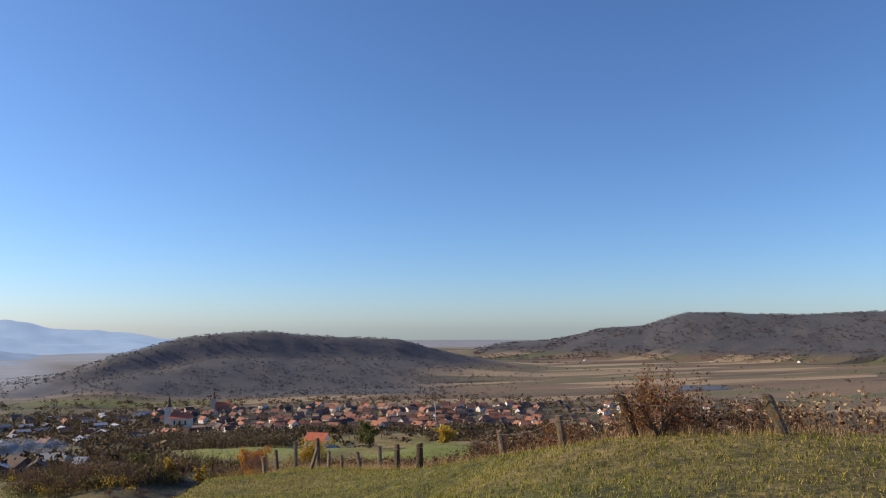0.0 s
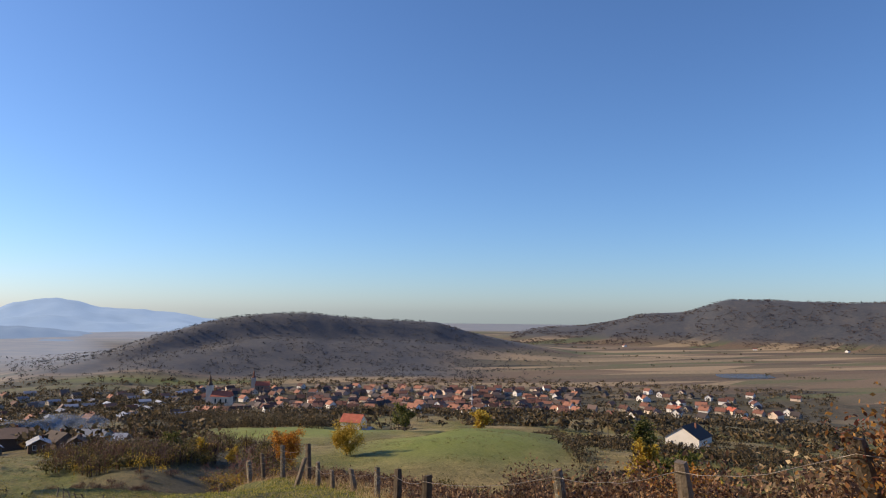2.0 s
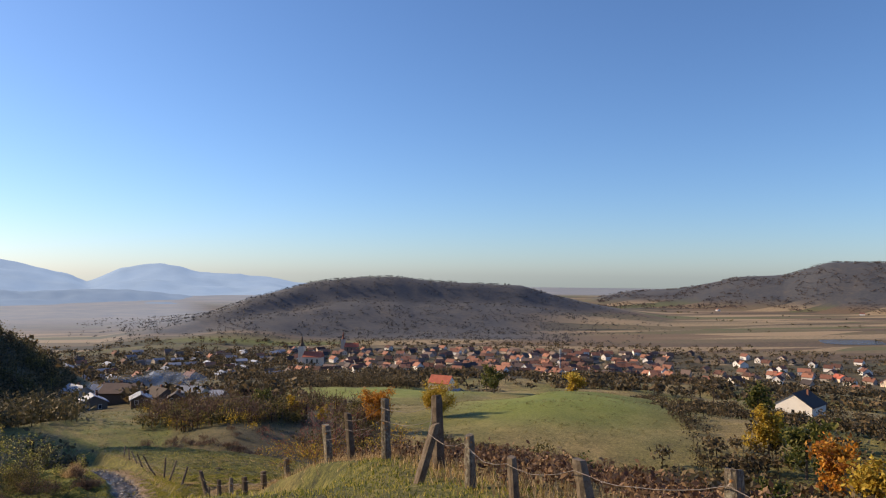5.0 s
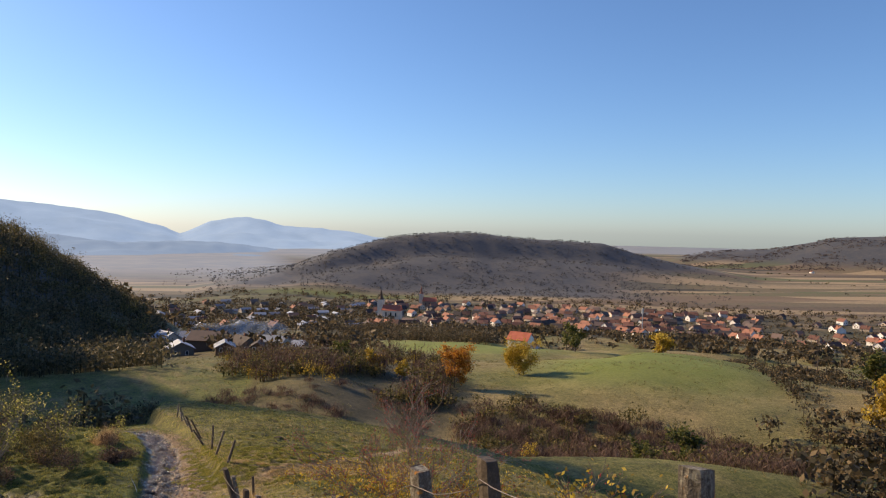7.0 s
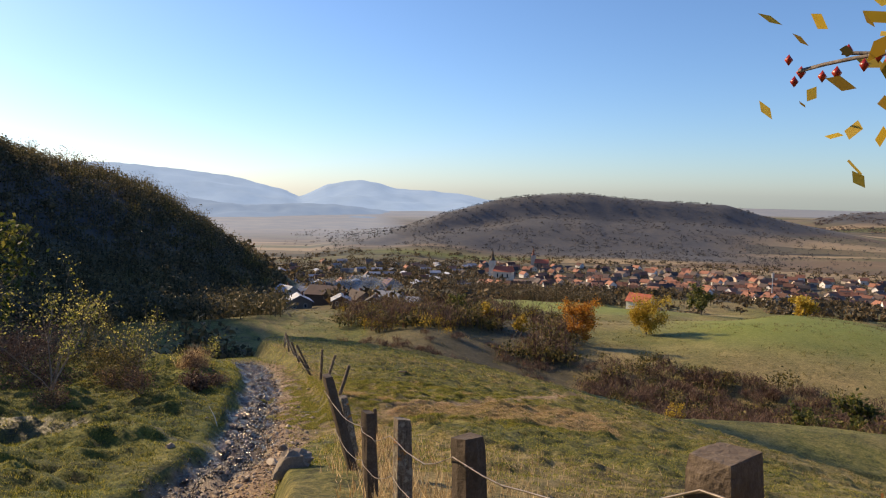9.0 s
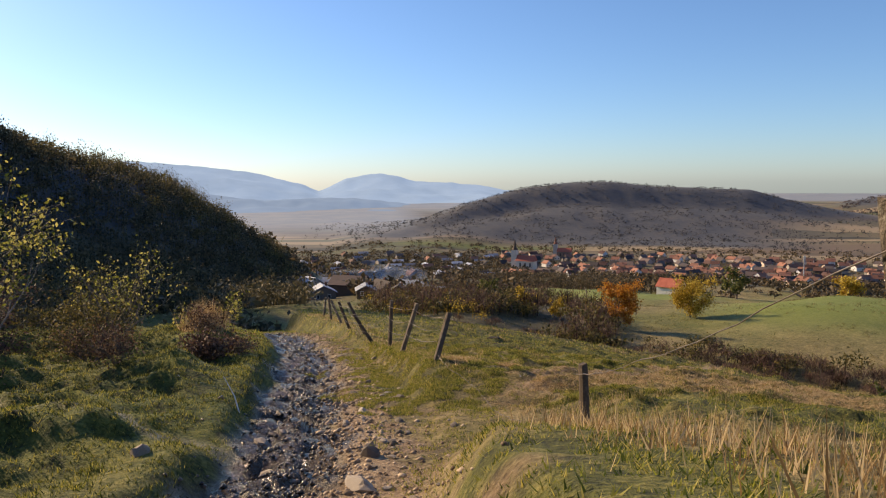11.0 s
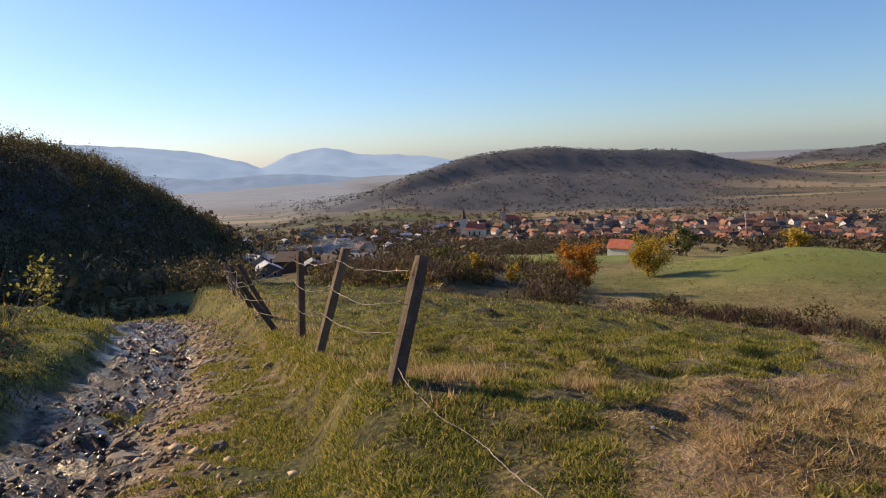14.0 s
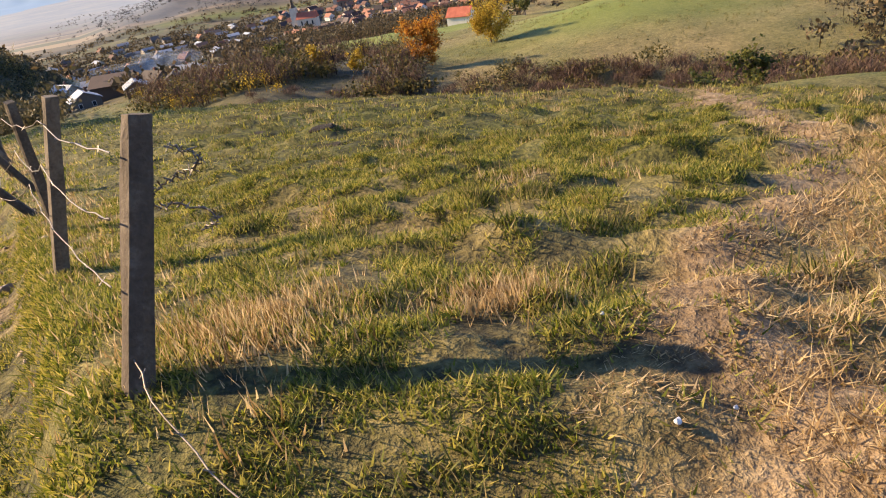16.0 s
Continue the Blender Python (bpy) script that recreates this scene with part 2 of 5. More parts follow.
def ground_z(x, y, detail=True):
    x, y = np.asarray(x, float), np.asarray(y, float)
    xf, zf, xp, zp = fence_x(y), fence_z(y), trod_x(y), trod_z(y)
    d = np.maximum(x - xf, 0)
    zs = np.where((y > 26) & (y < 46), field_z(y), zf)
    zf = np.where(x > xf, zf + (zs - zf) * smooth(0.1, 1.2, d), zf)
    upper = 1 - smooth(26, 33, y)
    dc = np.minimum(d, 22)
    right = zf - upper * (0.2 * np.minimum(d, 90) * smooth(0, 2.5, d) + 0.1 * smooth(0.3, 3, d)) - (1 - upper) * (1 - smooth(50, 62, y)) * (0.04 * dc + 0.0115 * dc ** 2 + 0.2 * np.minimum(d - dc, 60))
    mid = zp + (zf - zp) * smooth(xp + np.interp(y, [25, 27, 31, 33], [0.15, 0.05, 0.05, 0.15]), np.maximum(xf - 0.1 - np.interp(y, [25, 27, 31, 33], [0, 0.35, 0.35, 0]), xp + 0.3), x)
    e = np.maximum(edge_x(y) - x, 0)
    zl = left_z(y)
    down = np.minimum(zp - 0.25 * np.minimum(e, 0.5) ** 2 - 0.62 * np.maximum(e - 0.25, 0), zp)
    w = smooth(28.5, 31, y)
    left = np.maximum(down, np.minimum(zl, zp)) * (1 - w) + w * (zl + (zp - zl) * smooth(-2.5, 0.0, x - xp))
    z = np.where(x > xf, right, np.where(x > xp, mid, left))
    if detail:
        r = np.hypot(x - CX, y - 30)
        tuss = smooth(0, 1.2, x - xf) * smooth(24, 34, y) + smooth(0.2, 1.2, road_x(y) - x - 0.3) * smooth(24, 31, y)
        near = np.exp(-((r / 45) ** 2))
        z = z + near * (0.012 * fbm(x, y, 1.6, 3) + tuss * (0.045 * np.abs(fbm(x * 0.5, y, 0.7, 5, 2)) + 0.014 * fbm(x, y, 3.2, 8) + 0.026 * np.maximum(fbm(x * 0.7, y, 0.34, 6, 2), -0.3)))
        lb = road_x(y) - x
        z = z + smooth(0.36, 0.62, lb) * (1 - smooth(1.2, 4.5, lb)) * smooth(27, 29, y) * (1 - smooth(40, 44, y)) * (0.15 - 0.14 * np.exp(-((y - 33.3) / 0.35) ** 2)) + smooth(0.6, 1.4, lb) * smooth(27, 30, y) * near * (0.06 * np.abs(fbm(x * 0.6, y, 0.8, 15, 2)) + 0.10 * fbm(x * 0.5, y, 1.9, 16, 2))
        rd = np.abs(x - road_x(y))
        on = (1 - smooth(0.30, 0.52, rd)) * smooth(26, 29, y) * (1 - smooth(45, 46.5, y))
        z = z - on * (0.05 + 0.03 * fbm(x, y, 0.45, 11, 3)) - on * 0.035 * np.exp(-((rd - 0.16) / 0.07) ** 2)
    # out into the valley
    rad = np.hypot(x - CX, y - CY)
    az = np.degrees(np.arctan2(x - CX, y - CY))
    fz = far_z(rad + CY) + 0.9 * fbm(x, y, 70, 21, 3) * smooth(60, 140, rad) * (1 - smooth(420, 600, rad))
    # green knoll beyond the gully, and the gully
    fz = fz + 3.0 * np.exp(-((az - 27) / 9) ** 2 - ((rad - 118) / 26) ** 2) - 2.5 * np.exp(-((az - 22) / 16) ** 2 - ((rad - 66) / 14) ** 2)
    fz = fz + 2.0 * np.exp(-((az + 1) / 5) ** 2 - ((rad - 82) / 12) ** 2)
    behind = smooth(85, 125, np.abs(az))
    fz = fz * (1 - behind) + behind * (0.4 + 0.10 * np.minimum(rad, 500))
    blend = smooth(38, 62, rad)
    z = z * (1 - blend) + fz * blend
    rough = fbm(x, y, 160, 31, 4) + 0.8 * fbm(x, y, 75, 33, 3)
    for azs, els, rads, eye, front, back, top, bend in RIDGES:
        crest, u = rise(az, rad, azs, els, rads, eye, front, back, top)
        s = u * u * (3 - 2 * u) if bend == 0 else np.interp(u, [0, 0.12, 0.45, 0.55, 0.66, 0.71, 0.84, 0.92, 1], [0, 0.06, 0.37, 0.44, 0.48, 0.55, 0.91, 0.975, 1])
        lift = (crest - z) * s + rough * 0.016 * np.maximum(crest - z, 0) * 4 * s * (1 - s)
        z = np.where((u > 0) & (crest > z), z + lift, z)
    return z


RIDGES = [
    # mesa over the village, with its bench
    ([-13, -12, -7.8, -3.2, 0, 4.7, 7.8, 11.4, 15.1, 22, 24.3, 28, 33.4, 34.5], [-6, -5.6, -4.42, -3.29, -1.96, -0.65, -0.25, -0.11, -0.51, -0.78, -1.46, -2.3, -3.25, -3.6],
     [800, 800, 880, 980, 1060, 1150, 1180, 1200, 1220, 1260, 1270, 1300, 1330, 1340], -0.1, 330, 500, 0, 1),
    # wooded hills across the plain
    ([24.5, 27.3, 30.2, 34.2, 38.7, 41.7, 44.5, 48, 52.8, 57.6, 75, 100], [-2.2, -1.85, -1.2, -0.93, 0.05, 0.2, 1.15, 1.1, 0.9, 1.1, 1.0, -2], [2050] * 12, 1.0, 330, 600, 0, 0),
    # low far ridge in the gap
    ([18, 22, 25, 28, 31, 34], [-2, -1.5, -1.42, -1.4, -1.5, -2], [3400] * 6, 0.0, 400, 500, 0, 0),
    # shaded wooded hill beside the road
    ([-80, -60, -52, -45, -39, -33, -30, -27, -24.4, -21.2, -18.3, -15.8, -13.2, -10.5], [21.5, 22, 22, 23, 14, 3.6, 2.3, 1.6, 0.95, -0.73, -2.7, -4.5, -6.3, -9], [150, 165, 172, 180, 192, 205, 212, 220, 226, 232, 240, 246, 252, 256], -3.4, 105, 170, 3.2, 0),
]


def mesh_np(name, verts, faces, mat, smooth_shade=False):
    me = bpy.data.meshes.new(name)
    verts, faces = np.asarray(verts, np.float32), np.asarray(faces, np.int32)
    n, k = faces.shape
    me.vertices.add(len(verts))
    me.vertices.foreach_set("co", verts.ravel())
    me.loops.add(n * k)
    me.loops.foreach_set("vertex_index", faces.ravel())
    me.polygons.add(n)
    me.polygons.foreach_set("loop_start", np.arange(0, n * k, k, dtype=np.int32))
    if smooth_shade:
        me.polygons.foreach_set("use_smooth", np.ones(n, bool))
    me.materials.append(mat)
    me.update(calc_edges=True)
    return me


def masks(me, name, r, g, b):
    a = me.attributes.new(name, "FLOAT_COLOR", "POINT")
    a.data.foreach_set("color", np.stack([r, g, b, np.ones_like(r)], 1).astype(np.float32).ravel())


# ---- ground sheet ----
def ground_material():
    m, nt, bsdf = base_material("meadow_and_road")
    co = nt.nodes.new("ShaderNodeNewGeometry").outputs["Position"]

    def mask(name):
        n = nt.nodes.new("ShaderNodeAttribute")
        n.attribute_name = name
        s = nt.nodes.new("ShaderNodeSeparateColor")
        links(nt, n.outputs["Color"], s.inputs[0])
        return s.outputs
    a, b, c = mask("cover"), mask("land"), mask("range")
    fine, tuft, patch, broad, wide = (noise_node(nt, s, 5, 0.65, co) for s in (34, 8, 2.1, 0.22, 0.018))
    blend = calc(nt, "ADD", calc(nt, "ADD", calc(nt, "MULTIPLY", fine, 0.3), calc(nt, "MULTIPLY", tuft, 0.3)), calc(nt, "ADD", calc(nt, "MULTIPLY", patch, 0.22), calc(nt, "MULTIPLY", broad, 0.18)))
    tone = calc(nt, "ADD", calc(nt, "MULTIPLY", calc(nt, "SUBTRACT", blend, 0.5), 1.7), 0.5)
    grass = ramp(nt, tone, [(0.36, (0.018, 0.024, 0.006)), (0.5, (0.10, 0.11, 0.018)), (0.64, (0.26, 0.235, 0.06))])
    dry = ramp(nt, tone, [(0.37, (0.055, 0.045, 0.018)), (0.5, (0.21, 0.165, 0.065)), (0.66, (0.42, 0.32, 0.15))])
    dirt = ramp(nt, tone, [(0.36, (0.12, 0.078, 0.046)), (0.5, (0.29, 0.20, 0.12)), (0.66, (0.46, 0.35, 0.23))])
    mud = ramp(nt, tone, [(0.36, (0.022, 0.018, 0.014)), (0.5, (0.055, 0.043, 0.034)), (0.68, (0.12, 0.095, 0.072))])
    # wooded slopes, their browns shifted to blue-grey to carry distance haze
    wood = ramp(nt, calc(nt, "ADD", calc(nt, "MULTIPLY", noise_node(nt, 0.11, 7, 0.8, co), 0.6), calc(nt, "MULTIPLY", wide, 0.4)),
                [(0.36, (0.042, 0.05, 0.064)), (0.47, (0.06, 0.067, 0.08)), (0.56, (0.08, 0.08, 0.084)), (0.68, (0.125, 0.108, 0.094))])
    sep = nt.nodes.new("ShaderNodeSeparateXYZ")
    links(nt, co, sep.inputs[0])
    # strip fields: long narrow plots across the plain
    mp = nt.nodes.new("ShaderNodeMapping")
    mp.inputs["Rotation"].default_value, mp.inputs["Scale"].default_value = (0, 0, 0.55), (0.0036, 0.024, 0.0)
    links(nt, co, mp.inputs[0])
    vor = nt.nodes.new("ShaderNodeTexVoronoi")
    vor.inputs["Scale"].default_value = 1.0
    links(nt, mp.outputs[0], vor.inputs["Vector"])
    vs = nt.nodes.new("ShaderNodeSeparateColor")
    links(nt, vor.outputs["Color"], vs.inputs[0])
    strips = ramp(nt, calc(nt, "ADD", calc(nt, "MULTIPLY", vs.outputs[0], 0.75), calc(nt, "MULTIPLY", broad, 0.25)),
                  [(0.2, (0.04, 0.04, 0.026)), (0.34, (0.16, 0.11, 0.068)), (0.44, (0.09, 0.11, 0.04)), (0.56, (0.20, 0.14, 0.085)), (0.68, (0.10, 0.09, 0.05)), (0.8, (0.32, 0.24, 0.14))])
    # blue-grey haze colour painted over the distant ground
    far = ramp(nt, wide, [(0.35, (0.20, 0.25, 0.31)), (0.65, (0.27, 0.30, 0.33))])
    gardens = ramp(nt, calc(nt, "ADD", calc(nt, "MULTIPLY", broad, 0.6), calc(nt, "MULTIPLY", patch, 0.4)), [(0.36, (0.022, 0.024, 0.012)), (0.48, (0.055, 0.05, 0.028)), (0.6, (0.10, 0.085, 0.045)), (0.72, (0.17, 0.14, 0.08))])
    col = mixed(nt, a[2], grass, dry)
    col = mixed(nt, b[1], col, strips)
    col = mixed(nt, c[2], col, gardens)
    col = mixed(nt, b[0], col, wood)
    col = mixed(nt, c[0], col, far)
    col = mixed(nt, b[2], col, ramp(nt, tone, [(0.3, (0.085, 0.12, 0.018)), (0.5, (0.15, 0.19, 0.032)), (0.72, (0.26, 0.25, 0.07))]))
    # mossy greens, which also paint the shade on the slope past the meadow
    col = mixed(nt, c[1], col, ramp(nt, tone, [(0.36, (0.016, 0.024, 0.006)), (0.5, (0.08, 0.105, 0.016)), (0.66, (0.22, 0.22, 0.045))]))
    col = mixed(nt, a[1], col, dirt)
    col = mixed(nt, a[0], col, mud)
    links(nt, col, bsdf.inputs["Base Color"])
    wet = calc(nt, "MULTIPLY", a[0], ramp(nt, patch, [(0.32, (0, 0, 0)), (0.46, (1, 1, 1))]))
    links(nt, calc(nt, "SUBTRACT", 0.92, calc(nt, "MULTIPLY", wet, 0.76)), bsdf.inputs["Roughness"])
    bsdf.inputs["Specular IOR Level"].default_value = 0.45
    bump_on(nt, bsdf, blend, 1.0, 0.14)
    return m


def build_ground():
    na = 800
    radii = np.concatenate([[0.0], np.geomspace(0.25, 3, 40), np.arange(3.08, 22, 0.085), np.arange(22.1, 55, 0.28), np.geomspace(56, 4800, 210)])
    th = np.linspace(0, 2 * math.pi, na, endpoint=False)
    rr, tt = np.meshgrid(radii[1:], th, indexing="ij")
    x, y = (2.2 + rr * np.sin(tt)).ravel(), (29.0 + rr * np.cos(tt)).ravel()
    x, y = np.append(x, 2.2), np.append(y, 29.0)
    z = ground_z(x, y)
    n = len(radii) - 1
    i = np.arange(n - 1)[:, None] * na
    j = np.arange(na)[None, :]
    jn = (j + 1) % na
    quads = np.stack([i + j, i + jn, i + na + jn, i + na + j], -1).reshape(-1, 4)[:, ::-1]
    me = mesh_np("ground", np.stack([x, y, z], 1), quads, ground_material(), True)
    bm = bmesh.new()
    bm.from_mesh(me)
    bm.verts.ensure_lookup_table()
    last = len(bm.verts) - 1
    for k in range(na):
        f = bm.faces.new((bm.verts[last], bm.verts[(k + 1) % na], bm.verts[k]))
        f.smooth = True
    bm.to_mesh(me)
    bm.free()
    rad, az = np.hypot(x - CX, y - CY), np.degrees(np.arctan2(x - CX, y - CY))
    rd = np.abs(x - road_x(y) + 0.06 * fbm(x, y, 1.1, 41, 3))
    lane = smooth(26, 29, y) * (1 - smooth(45, 46.5, y))
    mud = (1 - smooth(0.30, 0.46, rd)) * lane * (0.25 + 0.75 * smooth(30.8, 32.6, y + 1.5 * (road_x(y) - x)))
    stony = (1 - smooth(0.34, 0.5, rd)) * lane * (1 - smooth(31.5, 33.5, y))
    # muddy inflow from the meadow
    mud = np.maximum(mud, 0.5 * (1 - smooth(0.10, 0.24, np.abs(y - (33.2 - 0.13 * (x - 0.5)) + 0.1 * fbm(x, y, 1.5, 43, 2)))) * (x < 0.8) * (x > -5) * (rad < 30))
    fx = fence_x(y)
    bare = smooth(0.1, 0.45, x - road_x(y)) * (1 - smooth(-0.1, 0.55, x - np.interp(y, [26, 29, 30.5, 32.8, 34.2, 35.3, 38.7, 42, 46], [1.6, 1.75, 1.85, 1.8, 1.45, 1.1, 0.32, -0.85, -5.0]) + 0.15 * fbm(x, y, 0.9, 47, 3))) * lane
    bare = np.maximum(bare, stony)
    # trodden cattle track through the lower field
    tx = np.interp(y, [28, 34.5, 35.2, 35.5, 35.8, 36.9, 39, 44, 55], [2.6, 2.6, 2.72, 2.85, 3.15, 4.35, 5.6, 8, 13])
    bare = np.maximum(bare, 0.9 * (1 - smooth(0.10, 0.32, np.abs(x - tx + 0.1 * fbm(x, y, 1.2, 49, 2)))) * smooth(34.5, 35.2, y) * (1 - smooth(48, 56, y)))
    dry = np.clip(0.3 + 0.4 * fbm(x, y, 5.5, 51, 3), 0.05, 1) * (1 - 0.55 * smooth(4, 14, rad - 10) * (az < 60))
    dry = np.where((x > fx) & (y < 31), np.maximum(dry, 0.8), dry)
    dry = np.where((x < trod_x(y)) & (y > 29) & (rad < 40), dry * 0.35, dry)
    dry = np.where(rad > 45, np.clip(0.55 + 0.5 * fbm(x, y, 45, 53, 4), 0.1, 1), dry)
    dry = np.where(rad < 40, np.maximum(dry, smooth(-0.1, 0.25, x - tx) * smooth(34.8, 35.4, y) * (1 - smooth(36.6, 38.5, y)) * (1 - smooth(2.5, 4.5, x - tx))), dry)
    masks(me, "cover", mud, bare, dry)
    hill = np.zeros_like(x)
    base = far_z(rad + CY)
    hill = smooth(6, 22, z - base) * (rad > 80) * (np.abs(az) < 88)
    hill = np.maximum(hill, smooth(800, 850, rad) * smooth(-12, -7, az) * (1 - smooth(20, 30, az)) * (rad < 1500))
    strips = smooth(470, 620, rad) * (np.abs(az) < 100)
    knoll = np.exp(-((az - 27) / 10) ** 4 - ((rad - 122) / 30) ** 4) + np.exp(-((az - 12) / 9) ** 4 - ((rad - 225) / 40) ** 4) + 0.7 * np.exp(-((az - 1) / 8) ** 4 - ((rad - 775) / 18) ** 4)
    masks(me, "land", hill, strips, np.clip(knoll, 0, 1))
    # mossy meadow, carried on outwards to darken the slope in hill shade
    moss_shade = smooth(0.25, 0.6, road_x(y) - x) * smooth(26, 29, y) * (1 - smooth(90, 150, rad)) * (az < 2) * np.clip(0.75 + 0.35 * fbm(x, y, 2.2, 57, 3), 0.2, 1)
    # how much painted haze covers the plain, growing with distance
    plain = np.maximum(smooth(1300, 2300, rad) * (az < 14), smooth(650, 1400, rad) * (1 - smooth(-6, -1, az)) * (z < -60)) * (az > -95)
    smallholdings = smooth(130, 170, rad) * (1 - smooth(690, 760, rad)) * smooth(-30, -18, az) * (1 - smooth(3, 7, az) * (1 - smooth(300, 360, rad))) * (np.abs(az) < 75)
    dip = smooth(66, 76, rad) * (1 - smooth(112, 130, rad)) * (1 - smooth(9, 13, az)) * smooth(-12, -7, az)
    masks(me, "range", plain + 0.8 * smooth(2700, 3100, rad) * (az >= 14), moss_shade, np.clip(np.maximum(smallholdings, dip) * (0.85 + 0.3 * fbm(x, y, 60, 58, 3)) * (1 - np.clip(knoll, 0, 1)), 0, 1))
    return tagged(new("ground", me), "grassy hillside with a stony mud road falling to a wide valley", "ground", kind="structure")


build_ground()


# ---- mountains beyond the valley: backdrop ridges with painted blue haze ----
def mountain_range(name, label, azs, els, rad, front, foot, haze_tint, haze_glow, seed):
    az = np.linspace(azs[0], azs[-1], 260)
    el = np.interp(az, azs, els) + 0.02 * fbm(az * 40, az * 0, 60, seed, 4)
    rows = []
    for u in np.linspace(0, 1.2, 26):
        up = u if u <= 1 else 2 - u
        rr = rad + front * (u - 1) * np.ones_like(az)
        crest = -3.4 + rad * np.tan(np.radians(el))
        zz = foot + (crest - foot) * (up * up * (3 - 2 * up))
        xx, yy = CX + rr * np.sin(np.radians(az)), CY + rr * np.cos(np.radians(az))
        rows.append(np.stack([xx, yy, zz + 4 * up * (1 - up) * 9 * fbm(xx, yy, 420, seed + 1, 4)], -1))
    v = np.concatenate(rows)
    n = len(az)
    i, j = np.meshgrid(np.arange(len(rows) - 1), np.arange(n - 1), indexing="ij")
    a = (i * n + j).ravel()
    m, nt, bsdf = base_material(name)
    co = nt.nodes.new("ShaderNodeNewGeometry").outputs["Position"]
    f = noise_node(nt, 0.006, 6, 0.65, co)
    # air haze is put into the pale base colour and the emission
    lo, hi = tuple(c * 0.94 for c in haze_tint), tuple(min(1, c * 1.05) for c in haze_tint)
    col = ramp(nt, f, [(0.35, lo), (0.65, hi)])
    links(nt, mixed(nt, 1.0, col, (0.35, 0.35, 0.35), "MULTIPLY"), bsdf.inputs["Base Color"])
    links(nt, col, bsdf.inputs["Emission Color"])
    bsdf.inputs["Emission Strength"].default_value = haze_glow
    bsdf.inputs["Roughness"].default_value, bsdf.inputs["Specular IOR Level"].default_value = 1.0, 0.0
    me = mesh_np(name, v, np.stack([a, a + 1, a + n + 1, a + n], -1), m, True)
    return tagged(new(name, me), label, "mountains", kind="structure")


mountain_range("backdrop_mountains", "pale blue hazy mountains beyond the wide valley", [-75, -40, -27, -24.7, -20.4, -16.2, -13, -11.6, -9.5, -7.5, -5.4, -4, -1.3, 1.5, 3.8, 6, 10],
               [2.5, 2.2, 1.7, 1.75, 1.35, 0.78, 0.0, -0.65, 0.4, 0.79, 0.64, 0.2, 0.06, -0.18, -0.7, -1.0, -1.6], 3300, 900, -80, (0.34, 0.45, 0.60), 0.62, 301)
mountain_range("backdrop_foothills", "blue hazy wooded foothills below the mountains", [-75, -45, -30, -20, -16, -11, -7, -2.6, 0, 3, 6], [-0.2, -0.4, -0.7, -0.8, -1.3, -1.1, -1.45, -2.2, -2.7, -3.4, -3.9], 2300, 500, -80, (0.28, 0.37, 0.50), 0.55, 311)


def gz(x, y):
    return float(ground_z(np.array([x]), np.array([y]))[0])


# ---- helpers for things ----
def part(name, bm, mat, parent=None, label="", shade=False):
    me = bpy.data.meshes.new(name)
    bm.to_mesh(me)
    bm.free()
    me.materials.append(mat)
    if shade:
        me.polygons.foreach_set("use_smooth", np.ones(len(me.polygons), bool))
    ob = new(name, me)
    if parent is not None:
        ob.parent = parent
    return tagged(ob, label)


def part_np(name, verts, faces, mat, parent=None, label="", shade=False):
    ob = new(name, mesh_np(name, verts, faces, mat, shade))
    if parent is not None:
        ob.parent = parent
    return tagged(ob, label)


def thing(name, label, category, at=(0, 0, 0), group="", turn=0.0):
    ob = new(name)
    ob.matrix_world = pose(*at, 0, 0, turn)
    return tagged(ob, label, category, group)


def box(bm, x0, y0, z0, x1, y1, z1):
    vs = [bm.verts.new(c) for c in ((x0, y0, z0), (x1, y0, z0), (x1, y1, z0), (x0, y1, z0), (x0, y0, z1), (x1, y0, z1), (x1, y1, z1), (x0, y1, z1))]
    for f in ((3, 2, 1, 0), (4, 5, 6, 7), (0, 1, 5, 4), (1, 2, 6, 5), (2, 3, 7, 6), (3, 0, 4, 7)):
        bm.faces.new([vs[i] for i in f])


def polar(az, rad):
    return CX + rad * math.sin(radians(az)), CY + rad * math.cos(radians(az))


def tube(points, radii, sides=5):
    """Vertices and quads of a tapering tube along points."""
    pts = [Vector(p) for p in points]
    vs, fs = [], []
    for i, p in enumerate(pts):
        d = (pts[min(i + 1, len(pts) - 1)] - pts[max(i - 1, 0)]).normalized()
        u = d.cross(Vector((0.31, 0.2, 0.93)) if abs(d.z) < 0.9 else Vector((1, 0.1, 0))).normalized()
        w = d.cross(u)
        for k in range(sides):
            a = 2 * math.pi * k / sides
            vs.append(p + (u * math.cos(a) + w * math.sin(a)) * radii[i])
    for i in range(len(pts) - 1):
        for k in range(sides):
            a, b = i * sides + k, i * sides + (k + 1) % sides
            fs.append((a, b, b + sides, a + sides))
    return vs, fs


def join(chunks):
    vs, fs, n = [], [], 0
    for v, f in chunks:
        vs += [tuple(c) for c in v]
        fs += [tuple(i + n for i in q) for q in f]
        n += len(v)
    return vs, fs


